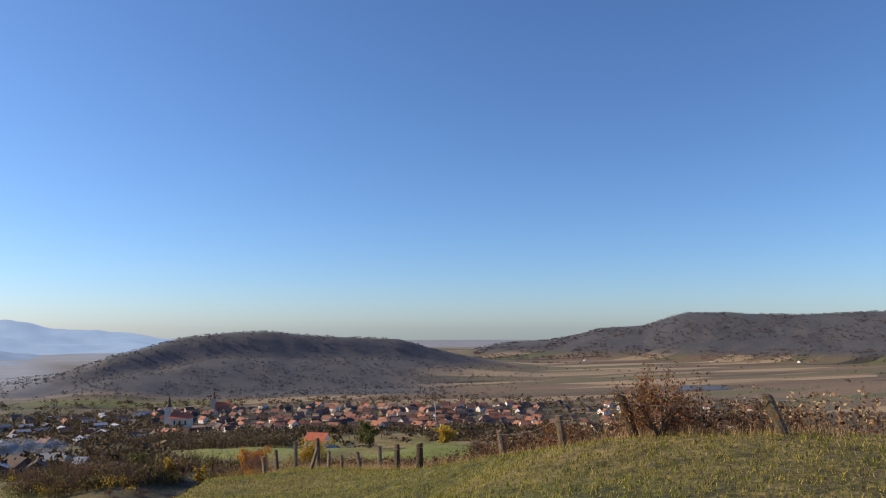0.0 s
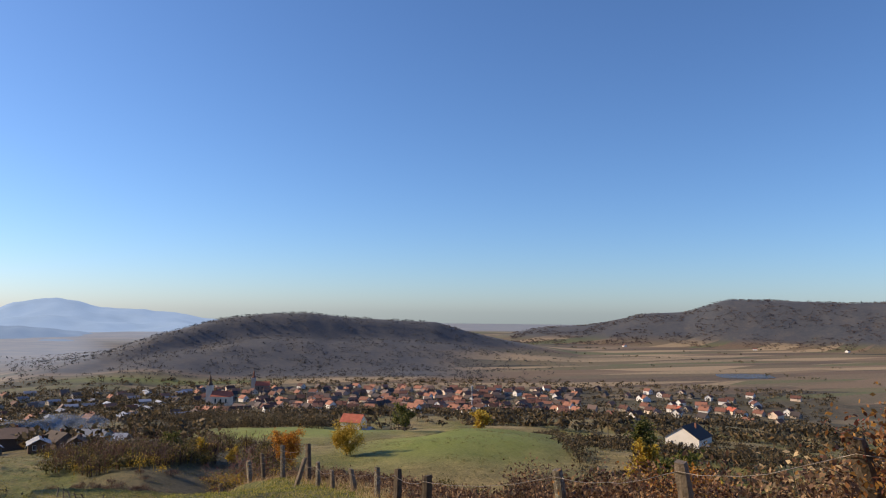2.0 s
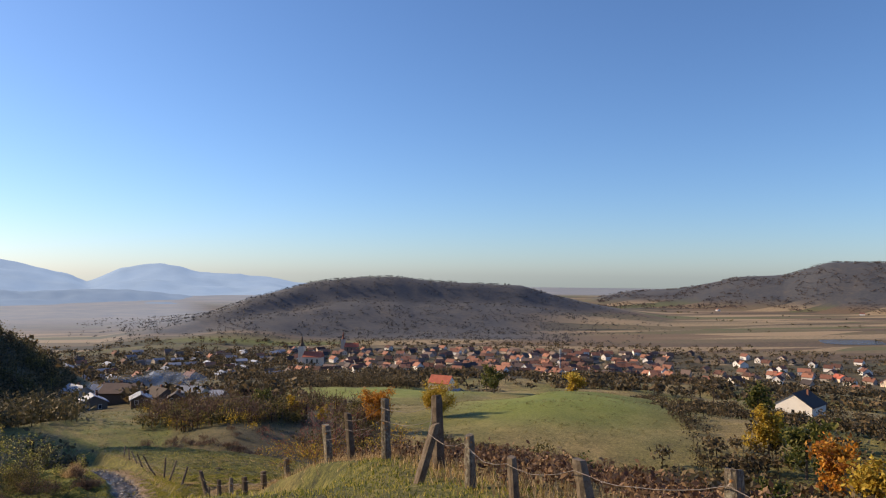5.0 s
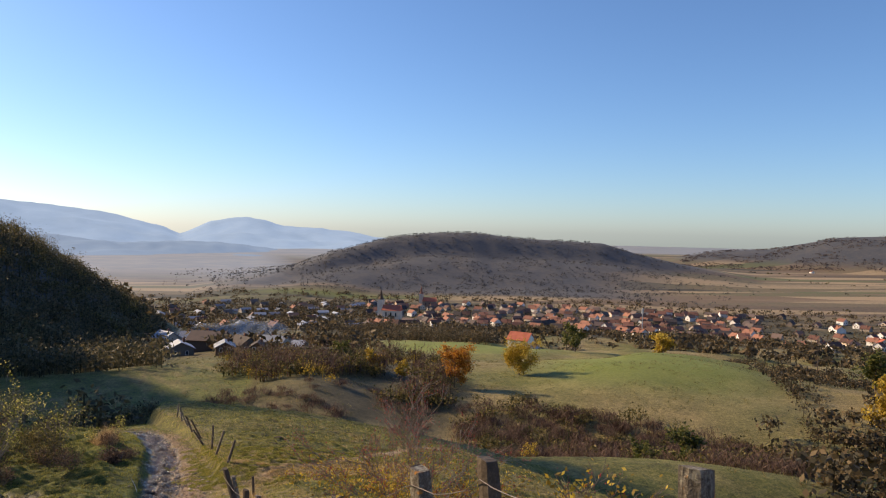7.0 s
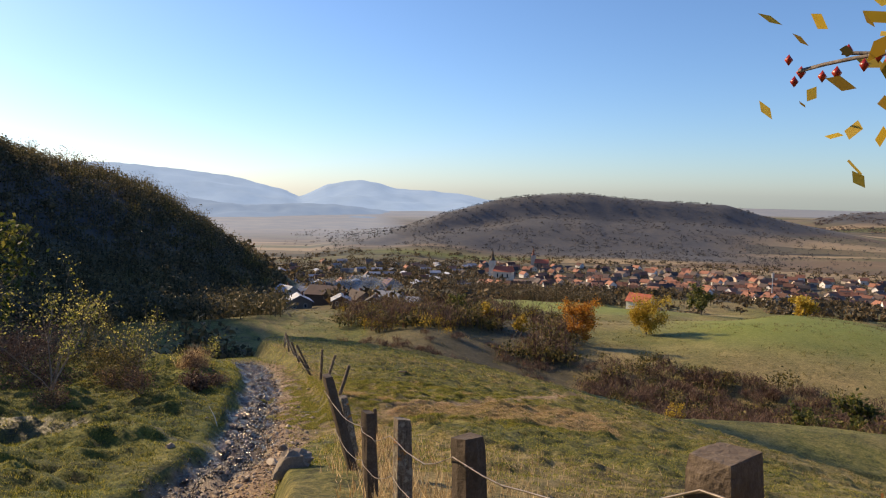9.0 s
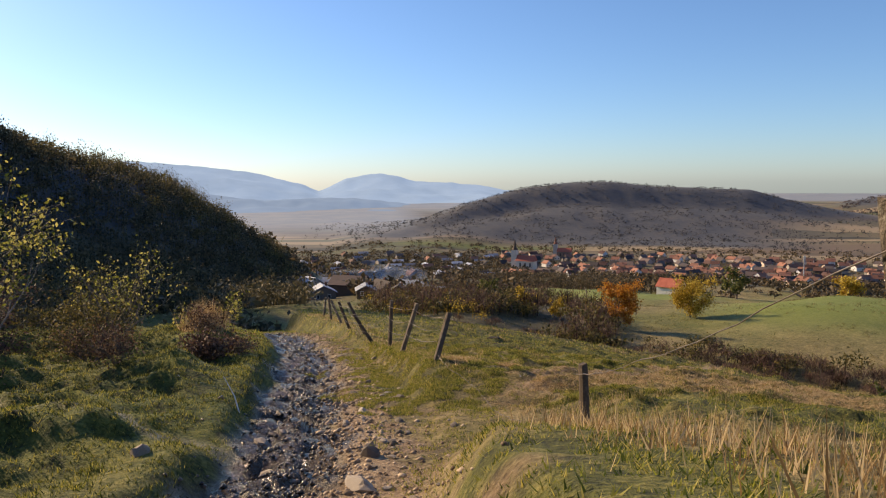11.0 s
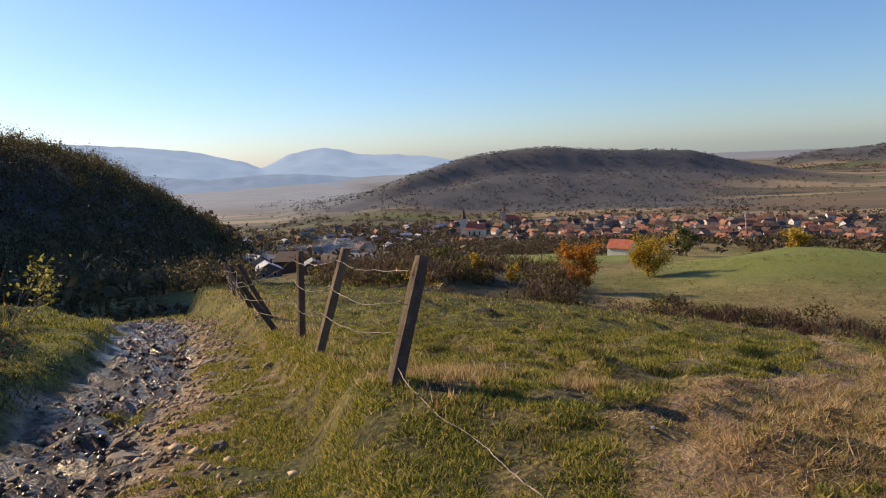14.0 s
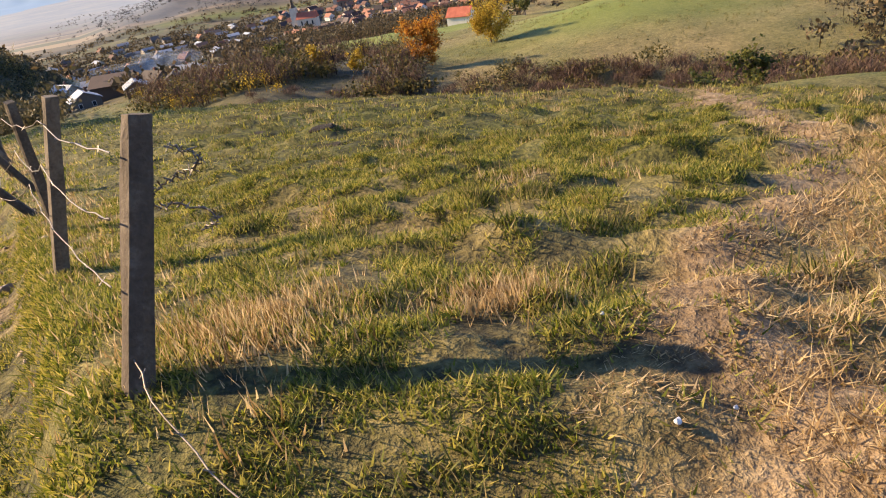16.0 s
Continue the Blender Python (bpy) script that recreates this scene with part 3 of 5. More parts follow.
def flecks(centres, size, rng, flat=0.0):
    """One leaf-like triangle pair at each centre, turned at random."""
    n = len(centres)
    a, b = rng.normal(size=(n, 3)), rng.normal(size=(n, 3))
    a[:, 2] *= 1 - flat
    a /= np.linalg.norm(a, axis=1, keepdims=True)
    b -= a * np.sum(a * b, 1, keepdims=True)
    b /= np.linalg.norm(b, axis=1, keepdims=True)
    s = (size * rng.uniform(0.6, 1.3, n))[:, None]
    v = np.stack([centres - a * s, centres + b * s * 0.55, centres + a * s, centres - b * s * 0.55], 1).reshape(-1, 3)
    return v, np.arange(4 * n).reshape(-1, 4)


# ---- fences ----
def fence_post(parent, x, y, h, lean, width, seed, mat):
    """Hewn timber post, sunk in the turf, with a chipped and slanting head."""
    rng = random.Random(seed)
    bm = bmesh.new()
    z0 = gz(x, y)
    rings, levels = [], (-0.12, 0.0, 0.25, 0.5, 0.75, 0.93, 1.0)
    twist = rng.uniform(0.25, 0.5)
    sk = rng.uniform(0.75, 1.1)
    for lv in levels:
        zz = lv * h if lv > 0 else lv
        w = width * (1.08 - 0.14 * max(lv, 0)) * (0.93 if lv == 1.0 else 1)
        ring = []
        for k in range(8):
            a = math.pi / 4 * k + twist + 0.12 * lv
            r = w * 0.5 * (1.22 if k % 2 else 0.98) * rng.uniform(0.93, 1.07)
            slant = (0.006 * math.cos(a + seed) if lv == 1.0 else 0)
            ring.append(bm.verts.new((lean[0] * max(lv, 0) + r * math.cos(a), lean[1] * max(lv, 0) + r * sk * math.sin(a), zz + slant + (rng.uniform(-0.003, 0.003) if lv > 0.9 else 0))))
        rings.append(ring)
    for lo, hi in zip(rings, rings[1:]):
        for k in range(8):
            bm.faces.new((lo[k], lo[(k + 1) % 8], hi[(k + 1) % 8], hi[k]))
    bm.faces.new(rings[-1])
    ob = part("post", bm, mat, parent)
    ob.location = (x, y, z0)
    return Vector((x, y, z0)), Vector((lean[0], lean[1], h))


def wire_run(parent, ends, sag, seed, name="wire"):
    """Barbed wire from post to post with its barbs."""
    rng = random.Random(seed)
    chunks, pts = [], []
    for a, b in zip(ends, ends[1:]):
        n = max(4, int((b - a).length / 0.14))
        for i in range(n):
            u = i / n
            p = a.lerp(b, u)
            pts.append(p + Vector((rng.uniform(-0.006, 0.006), 0, -sag * 4 * u * (1 - u) + rng.uniform(-0.007, 0.007))))
    pts.append(ends[-1])
    chunks.append(tube(pts, [0.002] * len(pts), 4))
    for p in pts[1::2]:
        d = Vector((rng.uniform(-1, 1), rng.uniform(-1, 1), rng.uniform(-1, 1))).normalized() * 0.012
        chunks.append(tube([p - d, p + d], [0.0022, 0.0012], 3))
    vs, fs = join(chunks)
    return part_np(name, vs, fs, M["wire"], parent)


UPPER = [(6.21, 8.4, 0.34, (-0.19, 0), 0.085), (5.61, 9.6, 0.40, (-0.15, 0), 0.085), (5.52, 10.67, 0.34, (-0.06, 0), 0.072), (5.59, 12.1, 0.34, (-0.05, 0), 0.072), (5.16, 13.8, 0.36, (0, 0), 0.085),
         (5.26, 14.96, 0.40, (0, 0), 0.072), (5.36, 16.03, 0.38, (-0.01, 0), 0.064), (5.39, 17.2, 0.31, (-0.06, 0), 0.068), (5.25, 17.9, 0.27, (-0.02, 0), 0.051), (5.16, 18.5, 0.36, (-0.01, 0), 0.060),
         (4.94, 19.1, 0.44, (0.13, 0), 0.064), (5.26, 19.7, 0.62, (-0.02, 0.02), 0.081), (4.97, 20.56, 0.58, (-0.02, 0), 0.072), (4.8, 21.7, 0.52, (-0.05, 0), 0.072), (4.62, 22.34, 0.44, (-0.04, 0.02), 0.085),
         (4.26, 24.3, 0.37, (-0.04, 0), 0.075), (3.94, 25.0, 0.33, (-0.02, 0), 0.081), (3.66, 26.03, 0.40, (-0.02, 0), 0.085), (3.42, 26.89, 0.43, (-0.01, 0), 0.072), (3.19, 27.86, 0.49, (-0.02, 0), 0.068),
         (2.96, 28.9, 0.66, (-0.19, 0.02), 0.072), (2.87, 29.7, 0.50, (-0.1, 0), 0.072), (2.79, 32.4, 0.38, (-0.02, 0), 0.045)]
LOWER = [(1.84, 35.85, 0.46, (0.13, 0.2), 0.057), (1.36, 37.2, 0.61, (0.19, 0), 0.053), (1.1, 38.2, 0.64, (0.03, 0), 0.049), (0.73, 39.1, 0.43, (-0.27, 0), 0.057), (0.49, 40.1, 0.56, (-0.28, 0), 0.053),
         (0.04, 41.2, 0.50, (-0.19, 0), 0.053), (-0.3, 42.3, 0.47, (-0.2, 0), 0.046), (-0.75, 43.6, 0.48, (-0.05, 0), 0.046), (-1.15, 44.8, 0.45, (0.05, 0), 0.046)]


def build_fence(posts, label, wires, seed):
    f = thing("fence", label, "fence")
    feet = [fence_post(f, x, y, h, lean, w, seed + i, M["lichen_post"] if seed == 3 and i % 3 == 0 or i == 14 else M["post"]) for i, (x, y, h, lean, w) in enumerate(posts)]
    for k, (level, sag, first, last) in enumerate(wires):
        ends = [b + t * level + Vector((-0.045, -0.02, 0)) for b, t in feet[first:last]]
        wire_run(f, ends, sag, seed + 50 + k)
    return feet


upper_feet = build_fence(UPPER, "old hewn timber fence posts with rusty barbed wire in dry grass", [(0.86, 0.05, 0, 23), (0.45, 0.04, 15, 22), (0.66, 0.05, 11, 15)], 3)
lower_feet = build_fence(LOWER, "leaning weathered fence posts with tangled barbed wire beside the road", [(0.9, 0.03, 0, 9), (0.66, 0.06, 0, 9), (0.4, 0.05, 0, 8)], 40)
# slack strand lying over the opening between the two fences
fallen = thing("fallen_wire", "slack barbed wire strand lying across the grass opening", "wire")
strand = line([32.4, 33.4, 34.77, 35.38, 35.57, 35.85], [2.79, 2.62, 2.32, 2.08, 1.92, 1.84])
run = []
for i in range(21):
    u = i / 20
    wy = 32.4 + 3.45 * u
    wx = float(strand(wy)) + 0.02 * math.sin(9 * u)
    run.append(Vector((wx, wy, gz(wx, wy) + 0.012 + 0.24 * max(0, 1 - u * 6) ** 1.5 + 0.05 * max(0, u * 8 - 7))))
wire_run(fallen, run, 0.0, 77)
curl = thing("wire_coil", "loose curled end of barbed wire hanging from a post", "wire")
cb, ct = lower_feet[0]
pts = [cb + ct * 0.85 + Vector((0.05 + 0.06 * math.sin(a), 0.02 * math.cos(a * 2), -0.02 * a)) for a in np.linspace(0, 9, 24)]
wire_run(curl, pts, 0.0, 81)


# ---- stones ----
def stone_mesh(name, seed, flat, mat, cuts=1):
    bm = bmesh.new()
    bmesh.ops.create_icosphere(bm, subdivisions=cuts, radius=1.0)
    rng = random.Random(seed)
    for v in bm.verts:
        v.co *= rng.uniform(0.72, 1.15)
        v.co.z *= flat
    for _ in range(3):
        n = Vector((rng.uniform(-1, 1), rng.uniform(-1, 1), rng.uniform(-0.2, 1))).normalized()
        for v in bm.verts:
            over = v.co.dot(n) - 0.55 * (flat if n.z > 0.7 else 0.9)
            if over > 0:
                v.co -= n * over
    me = bpy.data.meshes.new(name)
    bm.to_mesh(me)
    bm.free()
    me.materials.append(mat)
    return me


stone_kinds = [stone_mesh("stone", s, f, M["stone"], 2) for s, f in ((1, 0.5), (2, 0.42), (3, 0.6), (4, 0.35), (5, 0.7))]
rng = random.Random(5)


def put_stone(x, y, size, k, label):
    ob = new("stone", stone_kinds[k % 5])
    ob.matrix_world = pose(x, y, gz(x, y) + size * 0.12, rng.uniform(-15, 15), rng.uniform(-15, 15), rng.uniform(0, 360)) @ Matrix.Diagonal((size, size * rng.uniform(0.6, 1), size * rng.uniform(0.7, 1), 1))
    return tagged(ob, label, "stone", "loose stones on the road")


boulder = new("boulder", stone_mesh("boulder", 12, 0.62, M["stone"], 3))
boulder.matrix_world = pose(2.50, 28.95, gz(2.50, 28.95) + 0.02, 8, -6, 35) @ Matrix.Diagonal((0.17, 0.12, 0.16, 1))
tagged(boulder, "pale angular boulder with mossy foot beside the path", "boulder")
for i in range(150):
    y = 29.5 + 9 * rng.random() ** 1.4
    side = rng.random()
    x = float(road_x(y)) + (rng.uniform(-0.25, 0.45) if side < 0.6 else rng.uniform(0.3, 1.0))
    put_stone(x, y, rng.uniform(0.02, 0.06) * (1.4 if rng.random() < 0.12 else 1), i, "flat grey-brown stone lying loose on the rutted road")
for x, y, s in ((1.55, 32.4, 0.12), (0.6, 33.7, 0.10), (1.5, 33.0, 0.09), (1.25, 34.55, 0.07), (2.05, 33.8, 0.05), (0.2, 32.6, 0.09), (1.35, 35.2, 0.05), (1.6, 33.4, 0.06), (0.9, 32.9, 0.07)):
    put_stone(x, y, s, int(s * 100), "larger pale stone at the edge of the muddy road")

hill_mesh = stone_mesh("molehill", 31, 0.5, M["soil"], 3)
for x, y, s in ((2.15, 41.1, 0.16), (2.65, 40.5, 0.13), (2.6, 39.5, 0.10), (3.6, 42.4, 0.12)):
    ob = new("molehill", hill_mesh)
    ob.matrix_world = pose(x, y, gz(x, y), 0, 0, x * 90) @ Matrix.Diagonal((s, s * 0.8, s * 0.7, 1))
    tagged(ob, "dark crumbly molehill thrown up in the pasture", "molehill")
# gravel too small to count
nrng = np.random.RandomState(4)


def scatter_gravel(n, wet):
    y = 28.5 + 17 * nrng.rand(n) ** 1.5
    x = road_x(y) + np.where(nrng.rand(n) < 0.7, nrng.normal(0.05, 0.22, n), nrng.normal(0.5, 0.25, n))
    side = x + nrng.normal(0, 0.06, n) > road_x(y) + 0.26
    k = (~side & ((y < 33) | (nrng.rand(n) < 0.5))) if wet else side
    x, y = x[k], y[k]
    n = len(x)
    z = ground_z(x, y)
    s = nrng.uniform(0.007, 0.026, n) * np.where(nrng.rand(n) < 0.1, 1.5, 1)
    base = np.array([(1, 0, 0), (0, 1, 0), (-1, 0, 0), (0, -1, 0), (0.2, 0.1, 0.75), (0, 0, -0.5)])
    v = base[None] * s[:, None, None] * nrng.uniform(0.55, 1.25, (n, 6, 1))
    a = nrng.uniform(0, 6.28, n)[:, None]
    vx, vy = v[..., 0] * np.cos(a) - v[..., 1] * np.sin(a), v[..., 0] * np.sin(a) + v[..., 1] * np.cos(a)
    v = np.stack([vx + x[:, None], vy + y[:, None], v[..., 2] + z[:, None] + s[:, None] * 0.1], -1).reshape(-1, 3)
    f = np.array([(0, 1, 4), (1, 2, 4), (2, 3, 4), (3, 0, 4), (1, 0, 5), (2, 1, 5), (3, 2, 5), (0, 3, 5)])
    faces = (f[None] + (np.arange(n) * 6)[:, None, None]).reshape(-1, 3)
    return part_np("gravel", v, faces, M["wet_gravel" if wet else "gravel"])


tagged(scatter_gravel(10000, True), "wet dark slate gravel pressed into the muddy road", "gravel", kind="stuff")
tagged(scatter_gravel(12000, False), "dry tan gravel and broken stones along the road edge", "gravel", kind="stuff")
for x, y, s in ((-0.55, 35.0, 0.022), (0.35, 36.6, 0.03), (2.68, 35.35, 0.010), (2.80, 35.37, 0.007), (2.73, 35.68, 0.007)):
    ob = new("litter", stone_mesh("litter", int(y * 10), 0.45, M["litter"], 2))
    ob.matrix_world = pose(x, y, gz(x, y) + s * 0.3, 20, 10, 50) @ Matrix.Diagonal((s, s * 0.7, s, 1))
    tagged(ob, "crumpled white litter lying in the grass", "litter")
vs, fs = tube([(0.25, 34.3, gz(0.25, 34.3) - 0.02), (0.2, 34.32, gz(0.2, 34.32) + 0.1), (0.12, 34.3, gz(0.12, 34.3) + 0.22)], [0.007, 0.006, 0.003], 5)
tagged(part_np("stick", vs, fs, M["litter"]), "pale peeled stick standing in the grass", "stick")


# ---- grass ----
def blades(n, x, y, h, wide, mat, name, label, lean=0.5, per=3):
    """Tufts of narrow leaning blades."""
    keep_x, keep_y = np.repeat(x, per) + nrng.normal(0, 0.012, len(x) * per), np.repeat(y, per) + nrng.normal(0, 0.012, len(x) * per)
    hh = np.repeat(h, per) * nrng.uniform(0.5, 1.15, len(keep_x))
    z = ground_z(keep_x, keep_y) - 0.004
    a = nrng.uniform(0, 6.28, len(keep_x))
    l = nrng.uniform(0.1, lean, len(keep_x)) * hh
    b = nrng.uniform(0, 6.28, len(keep_x))
    w = wide * nrng.uniform(0.6, 1.3, len(keep_x))
    root = np.stack([keep_x, keep_y, z], -1)
    side = np.stack([np.cos(a) * w, np.sin(a) * w, np.zeros_like(a)], -1)
    tip = root + np.stack([np.cos(b) * l, np.sin(b) * l, hh], -1)
    v = np.stack([root - side, root + side, tip], 1).reshape(-1, 3)
    ob = part_np(name, v, np.arange(len(v)).reshape(-1, 3), mat)
    return tagged(ob, label, "grass", kind="stuff")


def region(n, x0, x1, y0, y1, keep):
    x, y = nrng.uniform(x0, x1, n), nrng.uniform(y0, y1, n)
    k = keep(x, y)
    return x[k], y[k]


def off_road(x, y):
    clump = 0.5 * fbm(x, y, 0.9, 61, 3) + fbm(x * 0.6, y, 0.3, 62, 2) + nrng.normal(0, 0.3, len(x))
    right_edge = np.interp(y, [26, 29, 30.5, 32.8, 34.2, 35.3, 38.7, 42, 46], [1.6, 1.7, 1.75, 1.7, 1.4, 1.0, 0.3, -0.85, -5.0])
    on = (x > road_x(y) - 0.42) & (x < right_edge + 0.25 * fbm(x, y, 0.9, 47, 3)) & (y > 28)
    track = np.abs(x - np.interp(y, [28, 34.5, 35.2, 35.5, 35.8, 36.9, 39, 44, 55], [2.6, 2.6, 2.72, 2.85, 3.15, 4.35, 5.6, 8, 13])) < 0.2
    bank = (x > np.interp(y, [34, 35.2, 35.5, 35.9, 36.9, 38], [2.6, 2.75, 3.0, 3.35, 4.6, 5.6])) & (y > 34.9) & (y < 37.5) & (x < 6.5) & (nrng.rand(len(x)) < 0.85)
    return ~on & ~bank & (clump > -0.35) & ~(track & (y > 33.5) & (nrng.rand(len(x)) < 0.85))


x, y = region(190000, -7, 9, 29, 41, off_road)
verge = x < road_x(y)
blades(0, x[~verge], y[~verge], nrng.uniform(0.014, 0.034, (~verge).sum()), 0.0036, M["grass"], "short_grass", "short grazed green and yellow pasture grass", 1.4)
blades(0, x[verge], y[verge], nrng.uniform(0.014, 0.04, verge.sum()), 0.0038, M["moss_grass"], "mossy_grass", "short mossy green grass beside the road", 1.4)
x, y = region(60000, -12, 22, 40, 54, off_road)
blades(0, x, y, nrng.uniform(0.03, 0.07, len(x)), 0.008, M["grass"], "short_grass", "grazed pasture grass on the lower field", 0.9, 2)
x, y = region(70000, -3, 8, 5, 21, lambda x, y: (x < fence_x(y) + 0.3) & (x > edge_x(y) - 0.8))
blades(0, x, y, nrng.uniform(0.018, 0.05, len(x)), 0.0045, M["grass"], "short_grass", "short green turf on the hilltop bank", 0.9)
x, y = region(190000, 0.2, 5.6, 34.4, 39.0, off_road)
blades(0, x, y, nrng.uniform(0.012, 0.032, len(x)), 0.0030, M["grass"], "short_grass", "thick grazed turf round the corner post", 1.5)
cx, cy = region(7500, 1.5, 17, 33.5, 50, lambda x, y: (x > fence_x(y) + 0.3) & off_road(x, y) & (nrng.rand(len(x)) < np.where(y < 42, 1, 0.6)))
x, y = np.repeat(cx, 34) + nrng.normal(0, 0.035, len(cx) * 34), np.repeat(cy, 34) + nrng.normal(0, 0.022, len(cx) * 34)
blades(0, x, y, np.repeat(nrng.uniform(0.022, 0.075, len(cx)), 34), 0.003, M["meadow"], "pasture_tussocks", "uneven grazed tussocks across the pasture", 0.9, 1)
cx, cy = region(4500, -8, 0.2, 28, 44, lambda x, y: (x < road_x(y) - 0.45))
x, y = np.repeat(cx, 26) + nrng.normal(0, 0.06, len(cx) * 26), np.repeat(cy, 26) + nrng.normal(0, 0.05, len(cx) * 26)
blades(0, x, y, np.repeat(nrng.uniform(0.015, 0.055, len(cx)), 26), 0.004, M["moss_grass"], "meadow_tussocks", "mossy green tussocks beside the road", 0.9, 1)
x, y = region(20000, 1.9, 3.4, 34.5, 36.4, lambda x, y: np.abs(x - np.interp(y, [34.5, 35.2, 35.5, 35.8, 36.9], [2.6, 2.72, 2.85, 3.15, 4.35])) < 0.28)
blades(0, x, y, nrng.uniform(0.004, 0.016, len(x)), 0.0022, M["straw"], "trampled_straw", "trampled straw litter on the bare cattle track", 4.0, 2)
x, y = np.append(nrng.normal(2.05, 0.12, 1300), nrng.normal(2.62, 0.10, 700)), np.append(nrng.normal(36.05, 0.12, 1300), nrng.normal(35.95, 0.07, 700))
blades(0, x, y, nrng.uniform(0.02, 0.06, 2000), 0.0022, M["straw"], "dry_tussocks", "dry upright grass clump beside the corner post", 0.6, 2)
# dry tufts in the lower field and along the fences
cx, cy = region(420, 2.2, 14, 33.5, 50, lambda x, y: (x > fence_x(y) + 0.35) & (fbm(x, y, 4.0, 71, 2) > -0.35))
x, y = np.repeat(cx, 26) + nrng.normal(0, 0.06, len(cx) * 26), np.repeat(cy, 26) + nrng.normal(0, 0.06, len(cx) * 26)
blades(0, x, y, np.repeat(nrng.uniform(0.035, 0.085, len(cx)), 26), 0.003, M["straw"], "dry_tussocks", "dry straw-coloured grass tussocks in the pasture", 0.7, 2)
fy = nrng.uniform(8, 46, 9000)
fxx = fence_x(fy) + nrng.normal(0.12, 0.16, len(fy))
k = (fy < 33) | (fy > 35.5)
blades(0, fxx[k], fy[k], nrng.uniform(0.04, 0.15, k.sum()) * np.where(fy[k] > 33, 0.45, 1), 0.003, M["straw"], "dry_fence_grass", "tall dry grass along the foot of the fence", 0.6, 2)
x, y = region(34000, 2.3, 6.5, 34.9, 37.5, lambda x, y: (x > np.interp(y, [34, 35.2, 35.5, 35.9, 36.9, 38], [2.6, 2.75, 3.0, 3.35, 4.6, 5.6]) + 0.08 * np.sin(y * 9)))
blades(0, x, y, nrng.uniform(0.012, 0.045, len(x)), 0.0024, M["straw"], "dry_bank_grass", "pale dry grass on the bank above the track", 2.2, 3)
x, y = region(26000, 3.0, 12, 21, 31.5, lambda x, y: (x > fence_x(y) + 0.1) & (nrng.rand(len(x)) < np.exp(-(x - fence_x(y)) / 1.2)))
blades(0, x, y, nrng.uniform(0.03, 0.13, len(x)), 0.003, M["straw"], "dry_meadow", "knee-high dry meadow grass beyond the fence", 0.6, 2)


# ---- withered weeds beyond the upper fence ----
def weed_bed(n, x0, x1, y0, y1, hmin, hmax, mat, name, label, keep):
    x, y = region(n, x0, x1, y0, y1, keep)
    n = len(x)
    z = ground_z(x, y)
    h = nrng.uniform(hmin, hmax, n)
    b, l = nrng.uniform(0, 6.28, n), nrng.uniform(0, 0.25, n) * h
    tip = np.stack([x + np.cos(b) * l, y + np.sin(b) * l, z + h], -1)
    root = np.stack([x, y, z - 0.01], -1)
    w = np.stack([np.full(n, 0.004), np.full(n, 0.002), np.zeros(n)], -1)
    stalk = np.stack([root - w, root + w, tip], 1).reshape(-1, 3)
    per = 7
    u = nrng.uniform(0.35, 1.0, (n, per, 1))
    c = (root[:, None] * (1 - u) + tip[:, None] * u + nrng.normal(0, 0.02, (n, per, 3))).reshape(-1, 3)
    lv, lf = flecks(c, 0.02, nrng)
    tri = np.concatenate([lf[:, :3], lf[:, [0, 2, 3]]]) + len(stalk)
    ob = part_np(name, np.concatenate([stalk, lv]), np.concatenate([np.arange(len(stalk)).reshape(-1, 3), tri]), mat)
    return tagged(ob, label, "weeds", kind="stuff")


weed_bed(8000, 5.0, 11, 7.5, 13, 0.12, 0.38, M["weed"], "withered_weeds", "withered brown weeds and stalks beyond the fence", lambda x, y: (x > fence_x(y) + 0.15) & (fbm(x, y, 3, 83, 2) > -0.9) & (nrng.rand(len(x)) < smooth(11, 8, x) * smooth(7.5, 9.5, y)))
weed_bed(8000, 4.6, 10, 12, 23, 0.05, 0.2, M["weed"], "withered_weeds", "low withered weeds and stalks along the fence", lambda x, y: (x > fence_x(y) + 0.1) & (fbm(x, y, 2, 84, 2) > -0.6))
weed_bed(1500, 6.0, 12, 5, 11, 0.2, 0.45, M["straw"], "dry_stalks", "pale dry stalks on the crest beyond the fence", lambda x, y: x > fence_x(y) + 0.2)


# ---- shrubs ----
def grow(start, direction, length, radius, depth, rng, chunks, tips, spread=0.7, droop=0.0, kids=3, least=0.0018):
    pts, rad = [Vector(start)], [radius]
    d = Vector(direction).normalized()
    n = 4
    for i in range(n):
        d = (d + Vector((rng.uniform(-1, 1), rng.uniform(-1, 1), rng.uniform(-0.8, 0.9) - droop)) * 0.22).normalized()
        pts.append(pts[-1] + d * length / n)
        rad.append(max(radius * (1 - 0.55 * (i + 1) / n), least))
    chunks.append(tube(pts, rad, 5 if depth > 1 else 3))
    if depth == 0:
        tips.extend(pts[1:])
        return
    for k in range(kids):
        at = rng.randint(1, n)
        nd = (d + Vector((rng.uniform(-1, 1), rng.uniform(-1, 1), rng.uniform(-0.5, 0.8))) * spread).normalized()
        grow(pts[at], nd, length * rng.uniform(0.5, 0.8), rad[at] * 0.7, depth - 1, rng, chunks, tips, spread, droop, kids)


